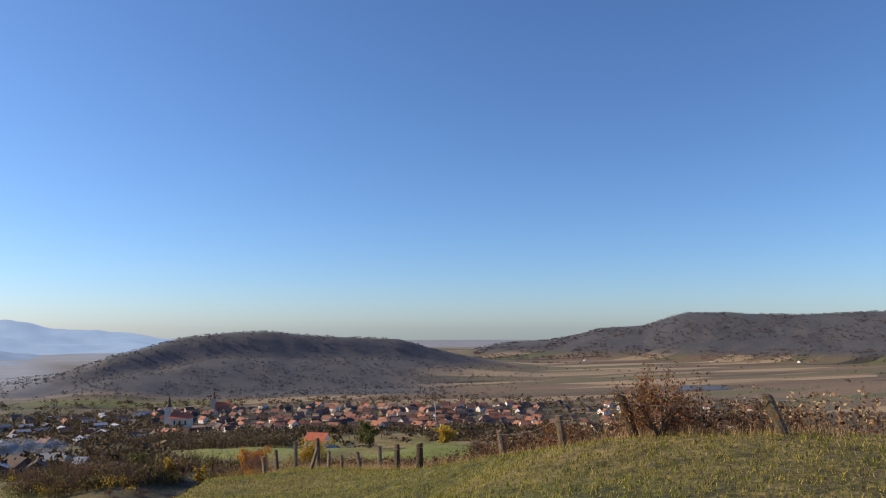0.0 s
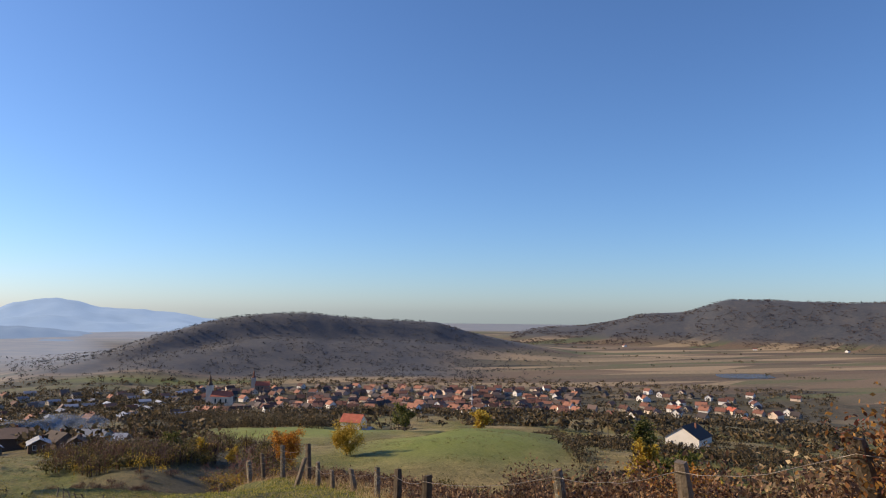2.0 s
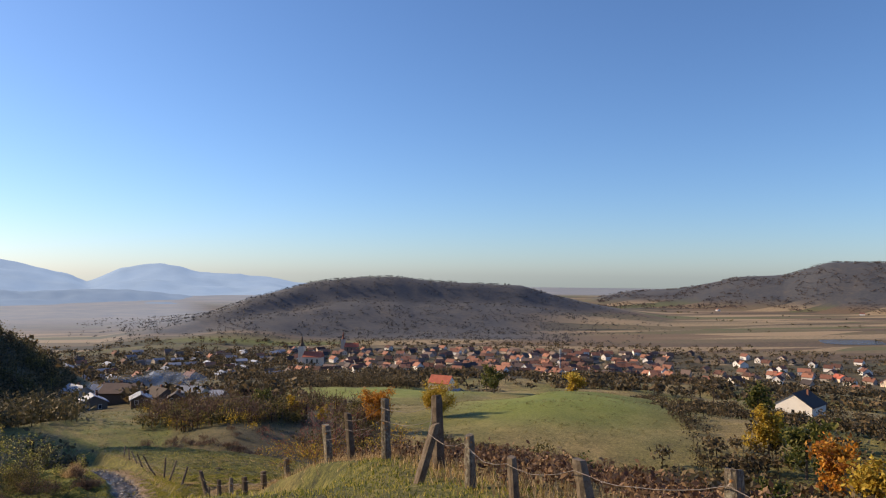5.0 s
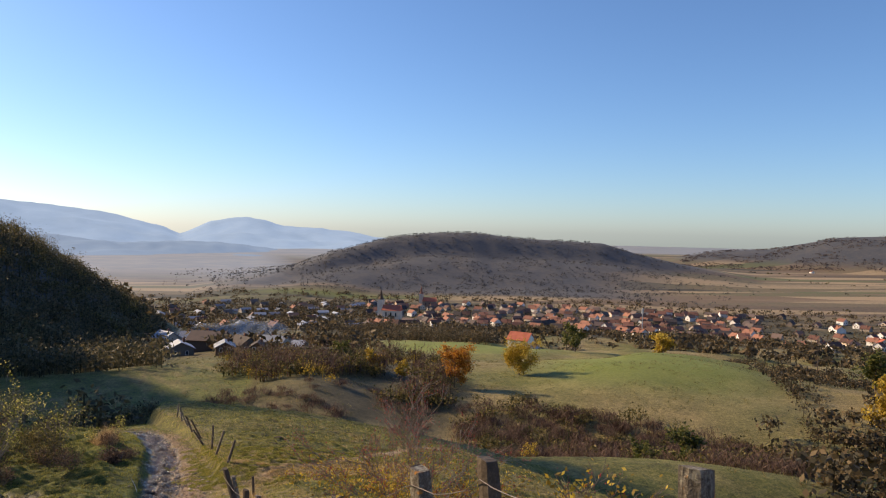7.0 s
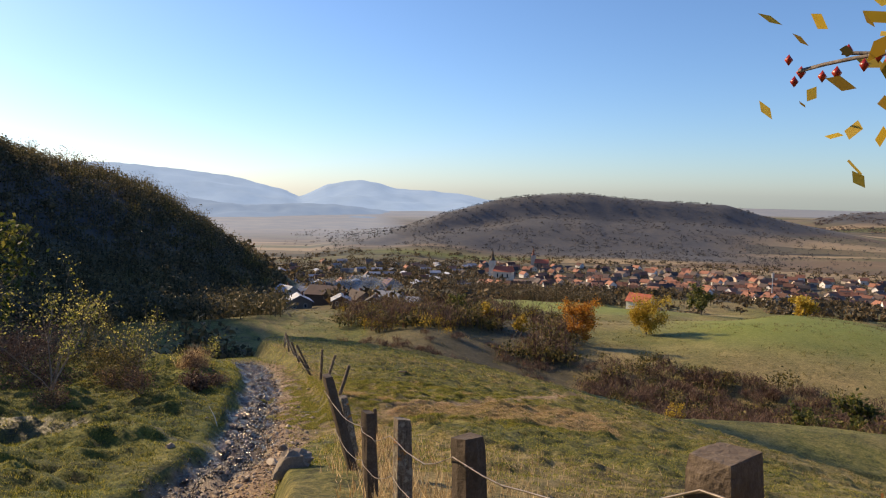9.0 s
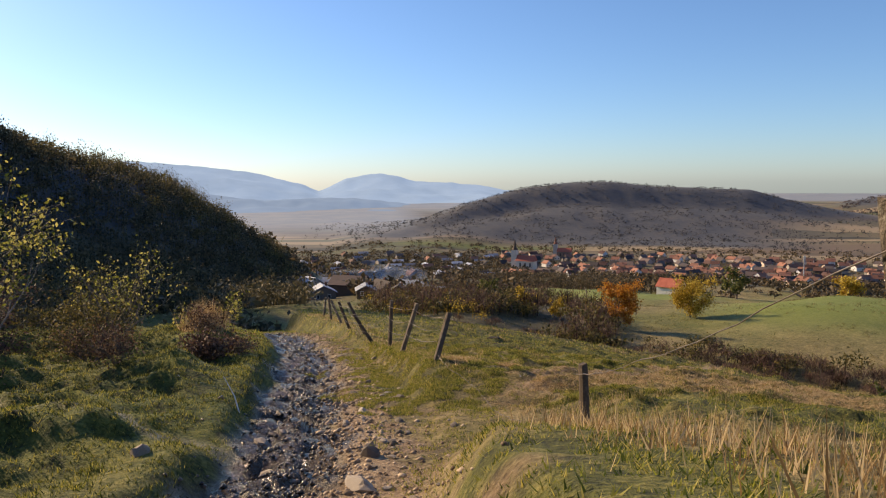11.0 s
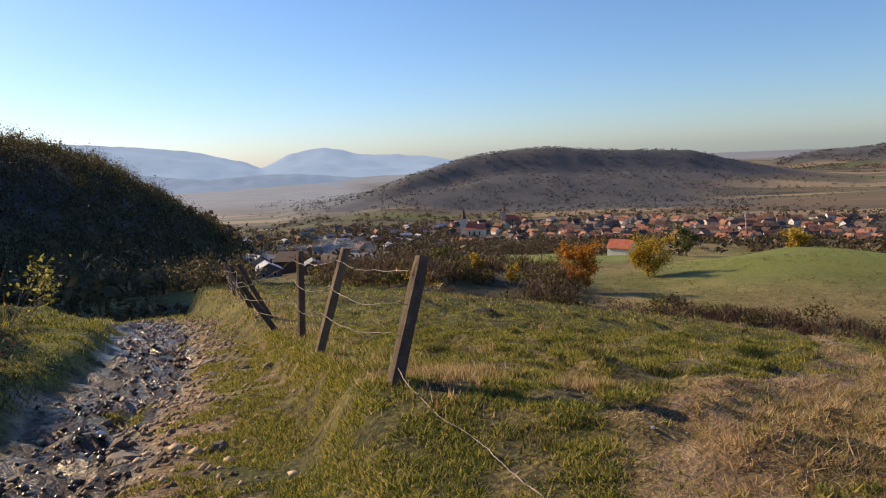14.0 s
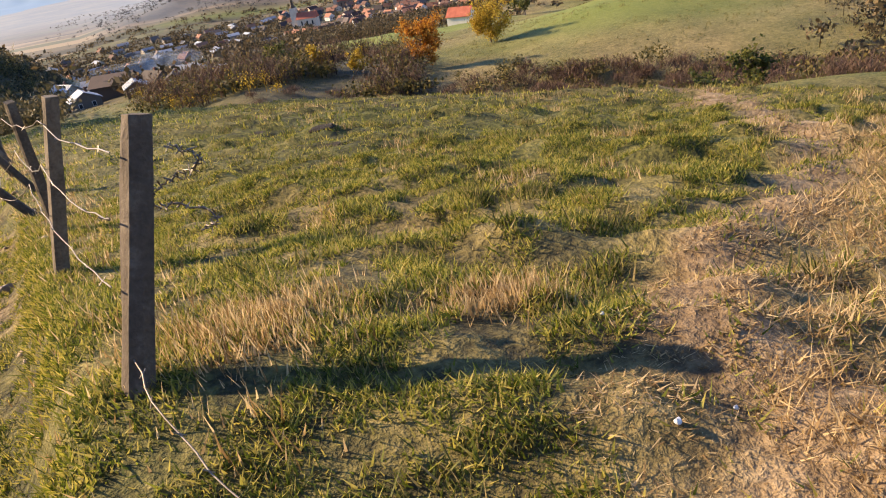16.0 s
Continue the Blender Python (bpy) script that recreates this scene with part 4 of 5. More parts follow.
def shrub(name, x, y, height, stems, seed, leaf, leaf_n, leaf_size, label, bark="bark", spread=0.7, depth=3, berries=0, category="shrub", jitter=0.05, thick=0.02, upright=1.0, kids=3, low=1.0):
    rng = random.Random(seed)
    lr = np.random.RandomState(seed)
    t = thing(name, label, category, (x, y, gz(x, y) - 0.02))
    chunks, tips = [], []
    for s in range(stems):
        a = 2 * math.pi * s / stems + rng.uniform(-0.5, 0.5)
        grow((rng.uniform(-1, 1) * thick * 2, rng.uniform(-1, 1) * thick * 2, 0), (math.cos(a) * (1 - 0.5 * upright), math.sin(a) * (1 - 0.5 * upright), 1.0), height * 0.5, thick * rng.uniform(0.6, 1.0), depth, rng, chunks, tips, spread, 0.0, kids)
    vs, fs = join(chunks)
    part_np("branchwork", vs, fs, M[bark], t)
    tp = np.array([tuple(p) for p in tips])
    if leaf_n:
        sel = tp[tp[:, 2] <= np.quantile(tp[:, 2], low)]
        c = sel[lr.randint(0, len(sel), leaf_n)] + lr.normal(0, jitter, (leaf_n, 3))
        v, f = flecks(c, leaf_size, lr)
        tagged(part_np("foliage", v, f, M[leaf], t), kind="stuff")
    if berries:
        c = tp[lr.randint(0, len(tp), berries)] + lr.normal(0, 0.012, (berries, 3))
        base = np.array([(1, 0, 0), (0, 1, 0), (-1, 0, 0), (0, -1, 0), (0, 0, 1.3), (0, 0, -1.3)]) * 0.0036
        v = (c[:, None] + base[None] * lr.uniform(0.7, 1.2, (berries, 1, 1))).reshape(-1, 3)
        f = np.array([(0, 1, 4), (1, 2, 4), (2, 3, 4), (3, 0, 4), (1, 0, 5), (2, 1, 5), (3, 2, 5), (0, 3, 5)])
        tagged(part_np("fruit", v, (f[None] + (np.arange(berries) * 6)[:, None, None]).reshape(-1, 3), M["berry"], t), kind="stuff")
    return t


shrub("rose_bush", 4.74, 24.3, 1.15, 8, 24, "yellow_leaf", 3400, 0.011, "tall dog rose with grey stems, red hips and yellowing leaves", "grey_bark", 0.72, 4, 2800, "bush", 0.05, 0.012, 0.9, low=0.4)
shrub("rose_bush", 4.98, 24.6, 0.55, 8, 36, "yellow_leaf", 1400, 0.013, "dog rose with yellow leaves below and many red hips", "bark", 0.8, 4, 400, "bush", 0.06, 0.009, 0.7, low=0.6)
for bx, by, bh, bs in ((5.5, 25.3, 0.6, 33), (5.0, 23.6, 0.42, 37), (5.5, 24.2, 0.55, 38), (5.2, 26.2, 0.5, 39)):
    shrub("bramble", bx, by, bh, 8, bs, "russet_leaf", 700, 0.012, "tangled leafless bramble with russet leaves below the fence", "grey_bark", 0.9, 3, 120, "bush", 0.04, 0.008, 0.4)
shrub("rose_bush", 5.3, 22.15, 0.62, 6, 34, "yellow_leaf", 420, 0.014, "low rose bush with a few bright yellow leaves", "bark", 0.9, 3, 160, "bush", 0.03, 0.008, 0.6)
shrub("thorn_bush", 5.78, 9.45, 0.62, 9, 8, "russet_leaf", 2600, 0.014, "dense russet thorn bush beside a leaning fence post", "bark", 0.8, 3, 120, "bush", 0.05, 0.012, 0.55)
shrub("thorn_bush", 5.75, 11.0, 0.45, 6, 9, "russet_leaf", 700, 0.012, "small reddish thorn bush at the fence", "bark", 0.8, 2, 30, "bush", 0.04, 0.008, 0.6)
for i, (bx, by, bh) in enumerate(((7.2, 9.2, 0.5), (8.2, 8.6, 0.6), (7.9, 10.6, 0.5), (9.4, 9.0, 0.55))):
    shrub("bramble", bx, by, bh, 8, 90 + i, "weed", 900, 0.014, "leafless brown bramble thicket on the crest", "bark", 0.9, 3, 0, "bush", 0.06, 0.008, 0.4)
shrub("sallow", -3.3, 36.2, 2.3, 5, 51, "sallow_leaf", 1300, 0.026, "young sallow with yellow-green leaves in low sun", "grey_bark", 0.55, 3, 0, "shrub", 0.06, 0.016, 0.85)
shrub("sallow", -2.8, 38.4, 1.7, 5, 52, "sallow_leaf", 900, 0.024, "slender sallow shrub with sparse yellowing leaves", "grey_bark", 0.5, 3, 0, "shrub", 0.06, 0.015, 0.9)
shrub("sallow", -2.05, 40.0, 1.1, 3, 53, "sallow_leaf", 320, 0.028, "small sallow sapling with few yellow leaves", "grey_bark", 0.5, 2, 0, "shrub", 0.05, 0.01, 0.95)
for i, (bx, by, bh) in enumerate(((-3.6, 38.6, 1.1), (-4.6, 37.8, 1.3), (-5.6, 39.0, 1.1), (-4.2, 40.6, 0.8), (-3.9, 36.9, 1.0), (-5.2, 35.6, 1.0), (-2.9, 38.0, 0.8), (-6.8, 41.0, 1.0), (-8.5, 42.5, 1.3), (-2.6, 37.2, 0.7), (-6.0, 36.8, 0.7), (-1.0, 36.9, 0.32), (-8.0, 38.5, 1.1), (-9.5, 40.5, 2.6), (-8.2, 36.6, 2.2), (-11.5, 43.0, 2.8), (-7.2, 34.6, 1.6), (-10.5, 38.0, 2.4), (-6.6, 43.5, 1.6))):
    shrub("bramble", bx, by, bh, 8, 60 + i, "brownscrub" if i % 3 else "olive_leaf", 2000, 0.022, "dark bramble thicket on the meadow edge", "bark", 0.9, 3, 0, "bush", 0.08, 0.008, 0.3)
for i, (bx, by, bh) in enumerate(((-1.6, 35.9, 0.45), (-2.3, 36.7, 0.65), (-1.35, 37.7, 0.42), (-2.7, 35.2, 0.5), (-0.75, 37.3, 0.3))):
    shrub("bramble", bx, by, bh, 8, 160 + i, "weed", 900, 0.016, "low brown bramble in the mossy grass beside the road", "bark", 0.9, 3, 0, "bush", 0.06, 0.007, 0.4)
for i, (bx, by, bh) in enumerate(((5.8, 13.0, 0.42), (6.2, 13.6, 0.5), (6.7, 14.3, 0.55))):
    shrub("bramble", bx, by, bh, 8, 190 + i, "weed", 1100, 0.014, "withered brown bramble thicket beside the hilltop fence", "bark", 0.9, 3, 0, "bush", 0.06, 0.008, 0.5)
x, y = np.repeat(-1.62, 700) + nrng.normal(0, 0.13, 700), np.repeat(38.5, 700) + nrng.normal(0, 0.13, 700)
blades(0, x, y, nrng.uniform(0.25, 0.5, 700), 0.003, M["straw"], "straw_tussock", "tall pinkish dry grass clump beside the road", 0.5, 2)
x, y = np.repeat(-2.0, 400) + nrng.normal(0, 0.16, 400), np.repeat(39.0, 400) + nrng.normal(0, 0.13, 400)
blades(0, x, y, nrng.uniform(0.2, 0.36, 400), 0.003, M["weed"], "dark_tussock", "browned grass clump behind the road", 0.5, 2)


# ---- mid-distance trees ----
def tree(name, x, y, height, width, seed, leaf, leaf_n, leaf_size, label, bark="bark", trunk=0.06):
    rng, lr = random.Random(seed), np.random.RandomState(seed)
    t = thing(name, label, "tree", (x, y, gz(x, y) - 0.05))
    chunks, tips = [], []
    pts = [Vector((0.02 * i * rng.uniform(-1, 1), 0.02 * i * rng.uniform(-1, 1), height * 0.8 * i / 6)) for i in range(7)]
    chunks.append(tube(pts, [trunk * height * 0.5 * (1 - 0.8 * i / 6) for i in range(7)], 6))
    for k in range(16):
        p = pts[rng.randint(1, 6)]
        a = rng.uniform(0, 6.28)
        grow(p, (math.cos(a), math.sin(a), rng.uniform(0.4, 1.0)), width * rng.uniform(0.25, 0.5), trunk * height * 0.14, 2, rng, chunks, tips, 0.6, 0.0, 3)
    vs, fs = join(chunks)
    part_np("trunk", vs, fs, M[bark], t)
    if leaf_n:
        tp = np.array([tuple(p) for p in tips])
        c = tp[lr.randint(0, len(tp), leaf_n)] + lr.normal(0, width * 0.07, (leaf_n, 3))
        v, f = flecks(c, leaf_size, lr)
        tagged(part_np("crown", v, f, M[leaf], t), kind="stuff")
    return t


tree("orange_tree", *polar(11.2, 92.5), 4.9, 3.6, 3, "orange_leaf", 6500, 0.12, "small rounded tree in full orange autumn leaf")
tree("yellow_tree", *polar(16.5, 105), 4.0, 5.0, 4, "yellow_leaf", 7000, 0.13, "broad low tree in golden autumn leaf")
tree("yellow_sapling", *polar(18.8, 47), 1.6, 1.0, 5, "yellow_leaf", 500, 0.06, "slender young tree with bright yellow leaves")
tree("bare_tree", *polar(-5.3, 60), 3.6, 3.0, 6, "brownscrub", 0, 0.1, "leafless grey thorn tree beyond the field", "grey_bark", 0.03)
tree("bare_tree", *polar(-1.5, 92), 5.0, 4.0, 7, "brownscrub", 300, 0.1, "leafless brown tree among the hedges", "bark", 0.03)
for i, (a, r, h, lf) in enumerate(((4.2, 100, 3.0, "yellow_leaf"), (6.5, 96, 2.4, "yellow_leaf"), (1.5, 104, 3.4, "green_leaf"), (27.5, 168, 6, "yellow_leaf"), (31, 62, 3.2, "green_leaf"), (28, 58, 2.6, "green_leaf"), (20.5, 205, 7, "green_leaf"),
                                   (44, 88, 5, "yellow_leaf"), (47, 80, 5.5, "green_leaf"), (50, 70, 5, "orange_leaf"), (53, 62, 4.5, "yellow_leaf"), (42.5, 110, 5, "green_leaf"), (48, 48, 3.2, "green_leaf"), (39.5, 36, 1.6, "green_leaf"))):
    tree("tree", *polar(a, r), h, h * 0.8, 30 + i, lf, 1500, h * 0.05, "autumn tree in %s leaf among hedges" % {"yellow_leaf": "yellow", "green_leaf": "olive green", "orange_leaf": "orange"}[lf])


# trees added left of the view, only to throw shadows over the meadow
for i, (tx, ty, th) in enumerate(((-9.0, 39.0, 4.2), (-10.5, 36.0, 3.8), (-11.0, 41.5, 4.6), (-9.2, 44.0, 3.6), (-12.5, 45.5, 4.6), (-7.8, 32.8, 3.0), (-9.5, 33.8, 3.4), (-8.6, 36.4, 3.2))):
    tree("alder", tx, ty, th, th * 0.7, 130 + i, "green_leaf", 1600, 0.09, "leafy alder added left of the view to shade the meadow")


# ---- woods and scrub, past counting ----
def clumps(name, label, az, rad, height, width, mat, per, seed, category="woodland", twig=False, grain=0.22):
    """Crowns of scattered leaf clumps on thin trunks."""
    rng = np.random.RandomState(seed)
    x, y = CX + rad * np.sin(np.radians(az)), CY + rad * np.cos(np.radians(az))
    n = len(x)
    z = ground_z(x, y)
    h, w = height * rng.uniform(0.4, 1.45, n), width * rng.uniform(0.55, 1.3, n)
    g = rng.normal(0, 0.42, (n, per, 3))
    c = np.stack([x[:, None] + g[..., 0] * w[:, None] * 0.8, y[:, None] + g[..., 1] * w[:, None] * 0.8, z[:, None] + h[:, None] * (0.55 + 0.38 * np.clip(g[..., 2], -1.3, 1.1))], -1).reshape(-1, 3)
    v, f = flecks(c, 1.0, rng)
    if twig:
        a = rng.normal(0, 0.75, (len(c), 3))
        a[:, 2] = 1.0
        q = rng.uniform(0, 6.28, len(c))
        b = np.stack([np.cos(q), np.sin(q), np.zeros(len(c))], -1) * 0.10
        v = np.stack([c - a, c + b, c + a, c - b], 1).reshape(-1, 3)
    sz = np.repeat(w * grain, per)[:, None, None]
    v = (c[:, None] + (v.reshape(-1, 4, 3) - c[:, None]) * sz).reshape(-1, 3)
    tv = np.stack([np.stack([x - w * 0.03, y, z - 0.2], -1), np.stack([x + w * 0.03, y, z - 0.2], -1), np.stack([x + w * 0.02, y, z + h * 0.7], -1), np.stack([x - w * 0.02, y, z + h * 0.7], -1)], 1).reshape(-1, 3)
    ob = part_np(name, np.concatenate([v, tv]), np.concatenate([f, np.arange(4 * n).reshape(-1, 4) + len(v)]), mat)
    return tagged(ob, label, category, kind="stuff")


def spread(n, a0, a1, r0, r1, seed, keep=None):
    rng = np.random.RandomState(seed)
    az, rad = rng.uniform(a0, a1, n), np.sqrt(rng.uniform(r0 * r0, r1 * r1, n))
    if keep is not None:
        k = keep(az, rad)
        az, rad = az[k], rad[k]
    return az, rad


def patchy(scale, seed, level):
    return lambda az, rad: fbm(CX + rad * np.sin(np.radians(az)), CY + rad * np.cos(np.radians(az)), scale, seed, 3) > level


az, rad = spread(7000, -12, 48, 44, 150, 201, patchy(22, 203, -0.3))
clumps("rough_pasture", "tufts of rough grass over the rolling pasture", az, rad, 0.22, 0.5, M["meadow"], 7, 202, "grass", twig=True, grain=0.3)
# shaded wood on the near hill
az, rad = spread(6500, -58, -12.5, 105, 262, 1)
clumps("hillside_wood", "dark mixed wood covering the shaded hillside", az, rad, 4.2, 2.7, M["wood_dark"], 36, 2, grain=0.12)
az, rad = spread(260, -45, -14, 190, 252, 71)
clumps("ridge_trees", "sunlit autumn trees along the wooded ridge", az, rad, 6.2, 3.2, M["olive_leaf"], 150, 72, grain=0.06)
# thickets added on the brow behind the road meadow, standing in for hillside shade
az, rad = spread(420, -36, -13, 27, 78, 171, patchy(12, 172, -0.5))
clumps("brow_thicket", "thicket added to darken the shaded slope beyond the road", az, rad, 1.7, 1.5, M["wood_dark"], 70, 173, "scrub", grain=0.09)
az, rad = spread(170, 12, 40, 50, 84, 181, lambda a, r: np.abs(r - np.interp(a, [12, 22, 40], [76, 70, 62])) < 11)
clumps("scrub", "olive bushes standing in the reddish gully scrub", az, rad, 1.7, 1.7, M["olive_leaf"], 110, 182, "scrub", grain=0.08)
# ragged hedge along the edge of the green field
az, rad = spread(500, 31, 41, 78, 165, 175, lambda a, r: np.abs(a - np.interp(r, [78, 120, 165], [40, 36.5, 32.5])) < 0.8)
clumps("field_hedge", "dark ragged hedge along the edge of the green field", az, rad, 1.6, 1.8, M["wood_far"], 60, 176, "hedge", grain=0.1)
# hedges and copses between the field and the village
az, rad = spread(520, -8, 11, 80, 122, 3, patchy(24, 5, 0.15))
clumps("copse", "brown and olive hedgerow copse in the dip below the field", az, rad, 3.0, 2.4, M["brownscrub"], 90, 4, twig=True, grain=0.14)
az, rad = spread(420, -8, 11, 80, 122, 103, patchy(24, 5, 0.15))
clumps("copse", "leafy olive bushes within the hedgerow copse", az, rad, 2.6, 2.4, M["olive_leaf"], 110, 104, grain=0.08)
az, rad = spread(90, -8, 11, 78, 122, 105, patchy(24, 5, -0.2))
clumps("copse", "yellowing bushes within the hedgerow copse", az, rad, 1.9, 1.5, M["yellow_leaf"], 110, 106, grain=0.07)
az, rad = spread(300, -9, 9, 60, 84, 5, patchy(18, 6, 0.0))
clumps("hedge", "low tangled hedge below the field", az, rad, 0.9, 1.2, M["brownscrub"], 110, 6, twig=True, grain=0.18)
az, rad = spread(520, 1, 13.5, 225, 320, 7, lambda a, r: np.abs(r - 285 + 2 * (a - 8)) < 26)
clumps("copse", "olive-brown belt of trees below the church", az, rad, 5.0, 4.0, M["wood_far"], 110, 8, grain=0.07)
az, rad = spread(1300, 10, 55, 255, 430, 9, patchy(60, 9, -0.4))
clumps("copse", "brown thickets on the slope before the village", az, rad, 4.2, 4.2, M["wood_far"], 22, 10)
az, rad = spread(750, 12, 40, 44, 84, 11, lambda a, r: (np.abs(r - np.interp(a, [12, 22, 40], [74, 68, 60])) < 12) & patchy(14, 13, -0.8)(a, r))
clumps("scrub", "reddish-brown leafless scrub filling the gully", az, rad, 1.5, 1.4, M["brownscrub"], 170, 12, "scrub", twig=True, grain=0.17)
az, rad = spread(700, 36, 62, 40, 210, 13, patchy(25, 15, -0.2))
clumps("scrub", "olive and russet scrub below the hilltop fence", az, rad, 2.2, 2.2, M["wood_far"], 90, 14, "scrub", grain=0.13)
az, rad = spread(3600, -16, 52, 320, 790, 15, patchy(70, 17, -0.7))
clumps("village_trees", "garden trees and orchards among the village houses", az, rad, 3.6, 3.8, M["wood_far"], 16, 16)
az, rad = spread(1500, -17, 5, 165, 700, 17, patchy(40, 19, -0.7))
clumps("village_trees", "bare and yellowing trees round the smoky farmsteads", az, rad, 4.5, 4.2, M["wood_far"], 22, 18)
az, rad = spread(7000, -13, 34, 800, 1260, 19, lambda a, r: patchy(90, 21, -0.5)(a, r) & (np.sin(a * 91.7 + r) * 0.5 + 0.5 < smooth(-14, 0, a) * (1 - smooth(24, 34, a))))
clumps("mesa_wood", "sparse wood and scrub on the flanks of the long hill", az, rad, 3.0, 3.4, M["hazed_mesa_tree"], 7, 20)
az, rad = spread(1500, 24, 62, 640, 1700, 21, lambda a, r: np.abs(np.sin(r / 75.0 + a * 0.12)) < 0.12)
clumps("field_hedges", "dark hedges and river trees across the plain", az, rad, 4.0, 6.0, M["wood_dark"], 10, 22)
az, rad = spread(6000, 28, 70, 1740, 2070, 23, patchy(150, 25, -0.4))
clumps("hill_wood", "reddish-brown beech wood on the far hills", az, rad, 3.5, 6.0, M["beech_far"], 7, 24)


# ---- houses ----
def house_parts(t, w, d, h, roof_h, wall_mat, roof_mat, windows=2, chimney=True, eave=0.35, framed=False):
    bm = bmesh.new()
    vs = [(-w / 2, -d / 2, -1.5), (w / 2, -d / 2, -1.5), (w / 2, d / 2, -1.5), (-w / 2, d / 2, -1.5), (-w / 2, -d / 2, h), (w / 2, -d / 2, h), (w / 2, d / 2, h), (-w / 2, d / 2, h), (0, -d / 2, h + roof_h), (0, d / 2, h + roof_h)]
    vs = [bm.verts.new(c) for c in vs]
    for f in ((0, 1, 5, 8, 4), (1, 2, 6, 5), (2, 3, 7, 9, 6), (3, 0, 4, 7), (3, 2, 1, 0)):
        bm.faces.new([vs[i] for i in f])
    part("wall", bm, wall_mat, t)
    bm = bmesh.new()
    k = roof_h / (w / 2)
    e, th = eave, 0.14
    prof = [(-w / 2 - e, h - e * k), (0, h + roof_h + 0.05), (w / 2 + e, h - e * k), (w / 2 + e, h - e * k + th), (0, h + roof_h + 0.05 + th), (-w / 2 - e, h - e * k + th)]
    fr, bk = [bm.verts.new((px, -d / 2 - e, pz)) for px, pz in prof], [bm.verts.new((px, d / 2 + e, pz)) for px, pz in prof]
    bm.faces.new(fr[::-1])
    bm.faces.new(bk)
    for i in range(6):
        bm.faces.new((fr[i], fr[(i + 1) % 6], bk[(i + 1) % 6], bk[i]))
    part("roof", bm, roof_mat, t)
    for i in range(windows):
        bm = bmesh.new()
        cxx = (i - (windows - 1) / 2) * w / max(windows, 1) * 0.9
        box(bm, cxx - 0.38, -d / 2 - 0.03, h * 0.38, cxx + 0.38, -d / 2 + 0.02, h * 0.38 + 1.0)
        if framed:
            win = part("window", bm, M["white_wall"], t)
            bm = bmesh.new()
            box(bm, cxx - 0.30, -d / 2 - 0.036, h * 0.38 + 0.08, cxx + 0.30, -d / 2 - 0.026, h * 0.38 + 0.92)
            part("pane", bm, M["pane"], win)
        else:
            part("window", bm, M["pane"], t)
    if chimney:
        bm = bmesh.new()
        box(bm, w * 0.14, d * 0.1, h + roof_h * 0.4, w * 0.14 + 0.45, d * 0.1 + 0.45, h + roof_h + 0.6)
        part("chimney", bm, M["tile_roof"], t)


protos = []
for i, (w, d, h, rh, wall, roof, lab) in enumerate((
        (5.2, 7.5, 2.3, 2.3, "plaster", "tile_roof", "village house with clay tile gable roof and plastered walls"),
        (5.0, 6.5, 2.2, 2.6, "plaster", "dark_roof", "old village house with darkened tile roof"),
        (6.0, 8.5, 2.6, 2.2, "cream_wall", "tile_roof", "cream village house with reddish roof"),
        (6.5, 9.5, 2.4, 1.9, "plaster", "dark_roof", "long barn-like house with brown roof"),
        (5.5, 7.0, 3.2, 2.2, "white_wall", "tile_roof", "white two-storey village house with tiled roof"),
        (6.0, 9.0, 2.4, 1.4, "plaster", "grey_roof", "low farm building with grey metal roof"))):
    t = thing("village_house", lab, "house", (0, 0, 0), "houses of the village")
    house_parts(t, w, d, h, rh, M[wall], M[roof], 2, i % 2 == 0)
    protos.append(t)
hr = random.Random(17)
taken, spots = [polar(4.9 + d * 0.6, r) for d in (-2, -1, 0, 1, 2) for r in (535, 552, 568, 580)], []


def try_spot(az, rad, near):
    x, y = polar(az, rad)
    if all((x - a) ** 2 + (y - b) ** 2 > near * near for a, b in taken):
        taken.append((x, y))
        return x, y
    return None


def settle(n, a0, a1, r0, r1, near, kinds, turns):
    made = tries = 0
    while made < n and tries < n * 12:
        tries += 1
        az, rad = hr.uniform(a0, a1), math.sqrt(hr.uniform(r0 * r0, r1 * r1))
        p = try_spot(az, rad, near)
        if p:
            spots.append((*p, hr.choice(kinds), hr.choice(turns) + hr.uniform(-14, 14)))
            made += 1


settle(260, 3, 34, 470, 700, 9.5, (0, 0, 0, 1, 1, 2, 3, 4), (20, 110, 200, 290, 65, 245))
settle(40, 34, 50, 480, 720, 16, (0, 2, 4, 0, 1), (20, 110, 200, 290))
settle(75, -14, 4, 320, 690, 12, (1, 5, 5, 3, 0, 5), (20, 110, 200, 290))
settle(12, 20, 42, 350, 460, 22, (0, 2, 4), (20, 110, 200))
for i, (x, y, k, turn) in enumerate(spots):
    m = pose(x, y, gz(x, y), 0, 0, turn)
    if k < len(protos) and protos[k] is not None and "set" not in protos[k]:
        protos[k]["set"] = 1
        protos[k].matrix_world = m
    else:
        copy_thing(protos[k], m)


def lone_house(name, az, rad, w, d, h, rh, wall, roof, turn, label, windows=2):
    x, y = polar(az, rad)
    t = thing(name, label, "house", (x, y, gz(x, y)), "", turn)
    house_parts(t, w, d, h, rh, M[wall], M[roof], windows, framed=True)
    return t


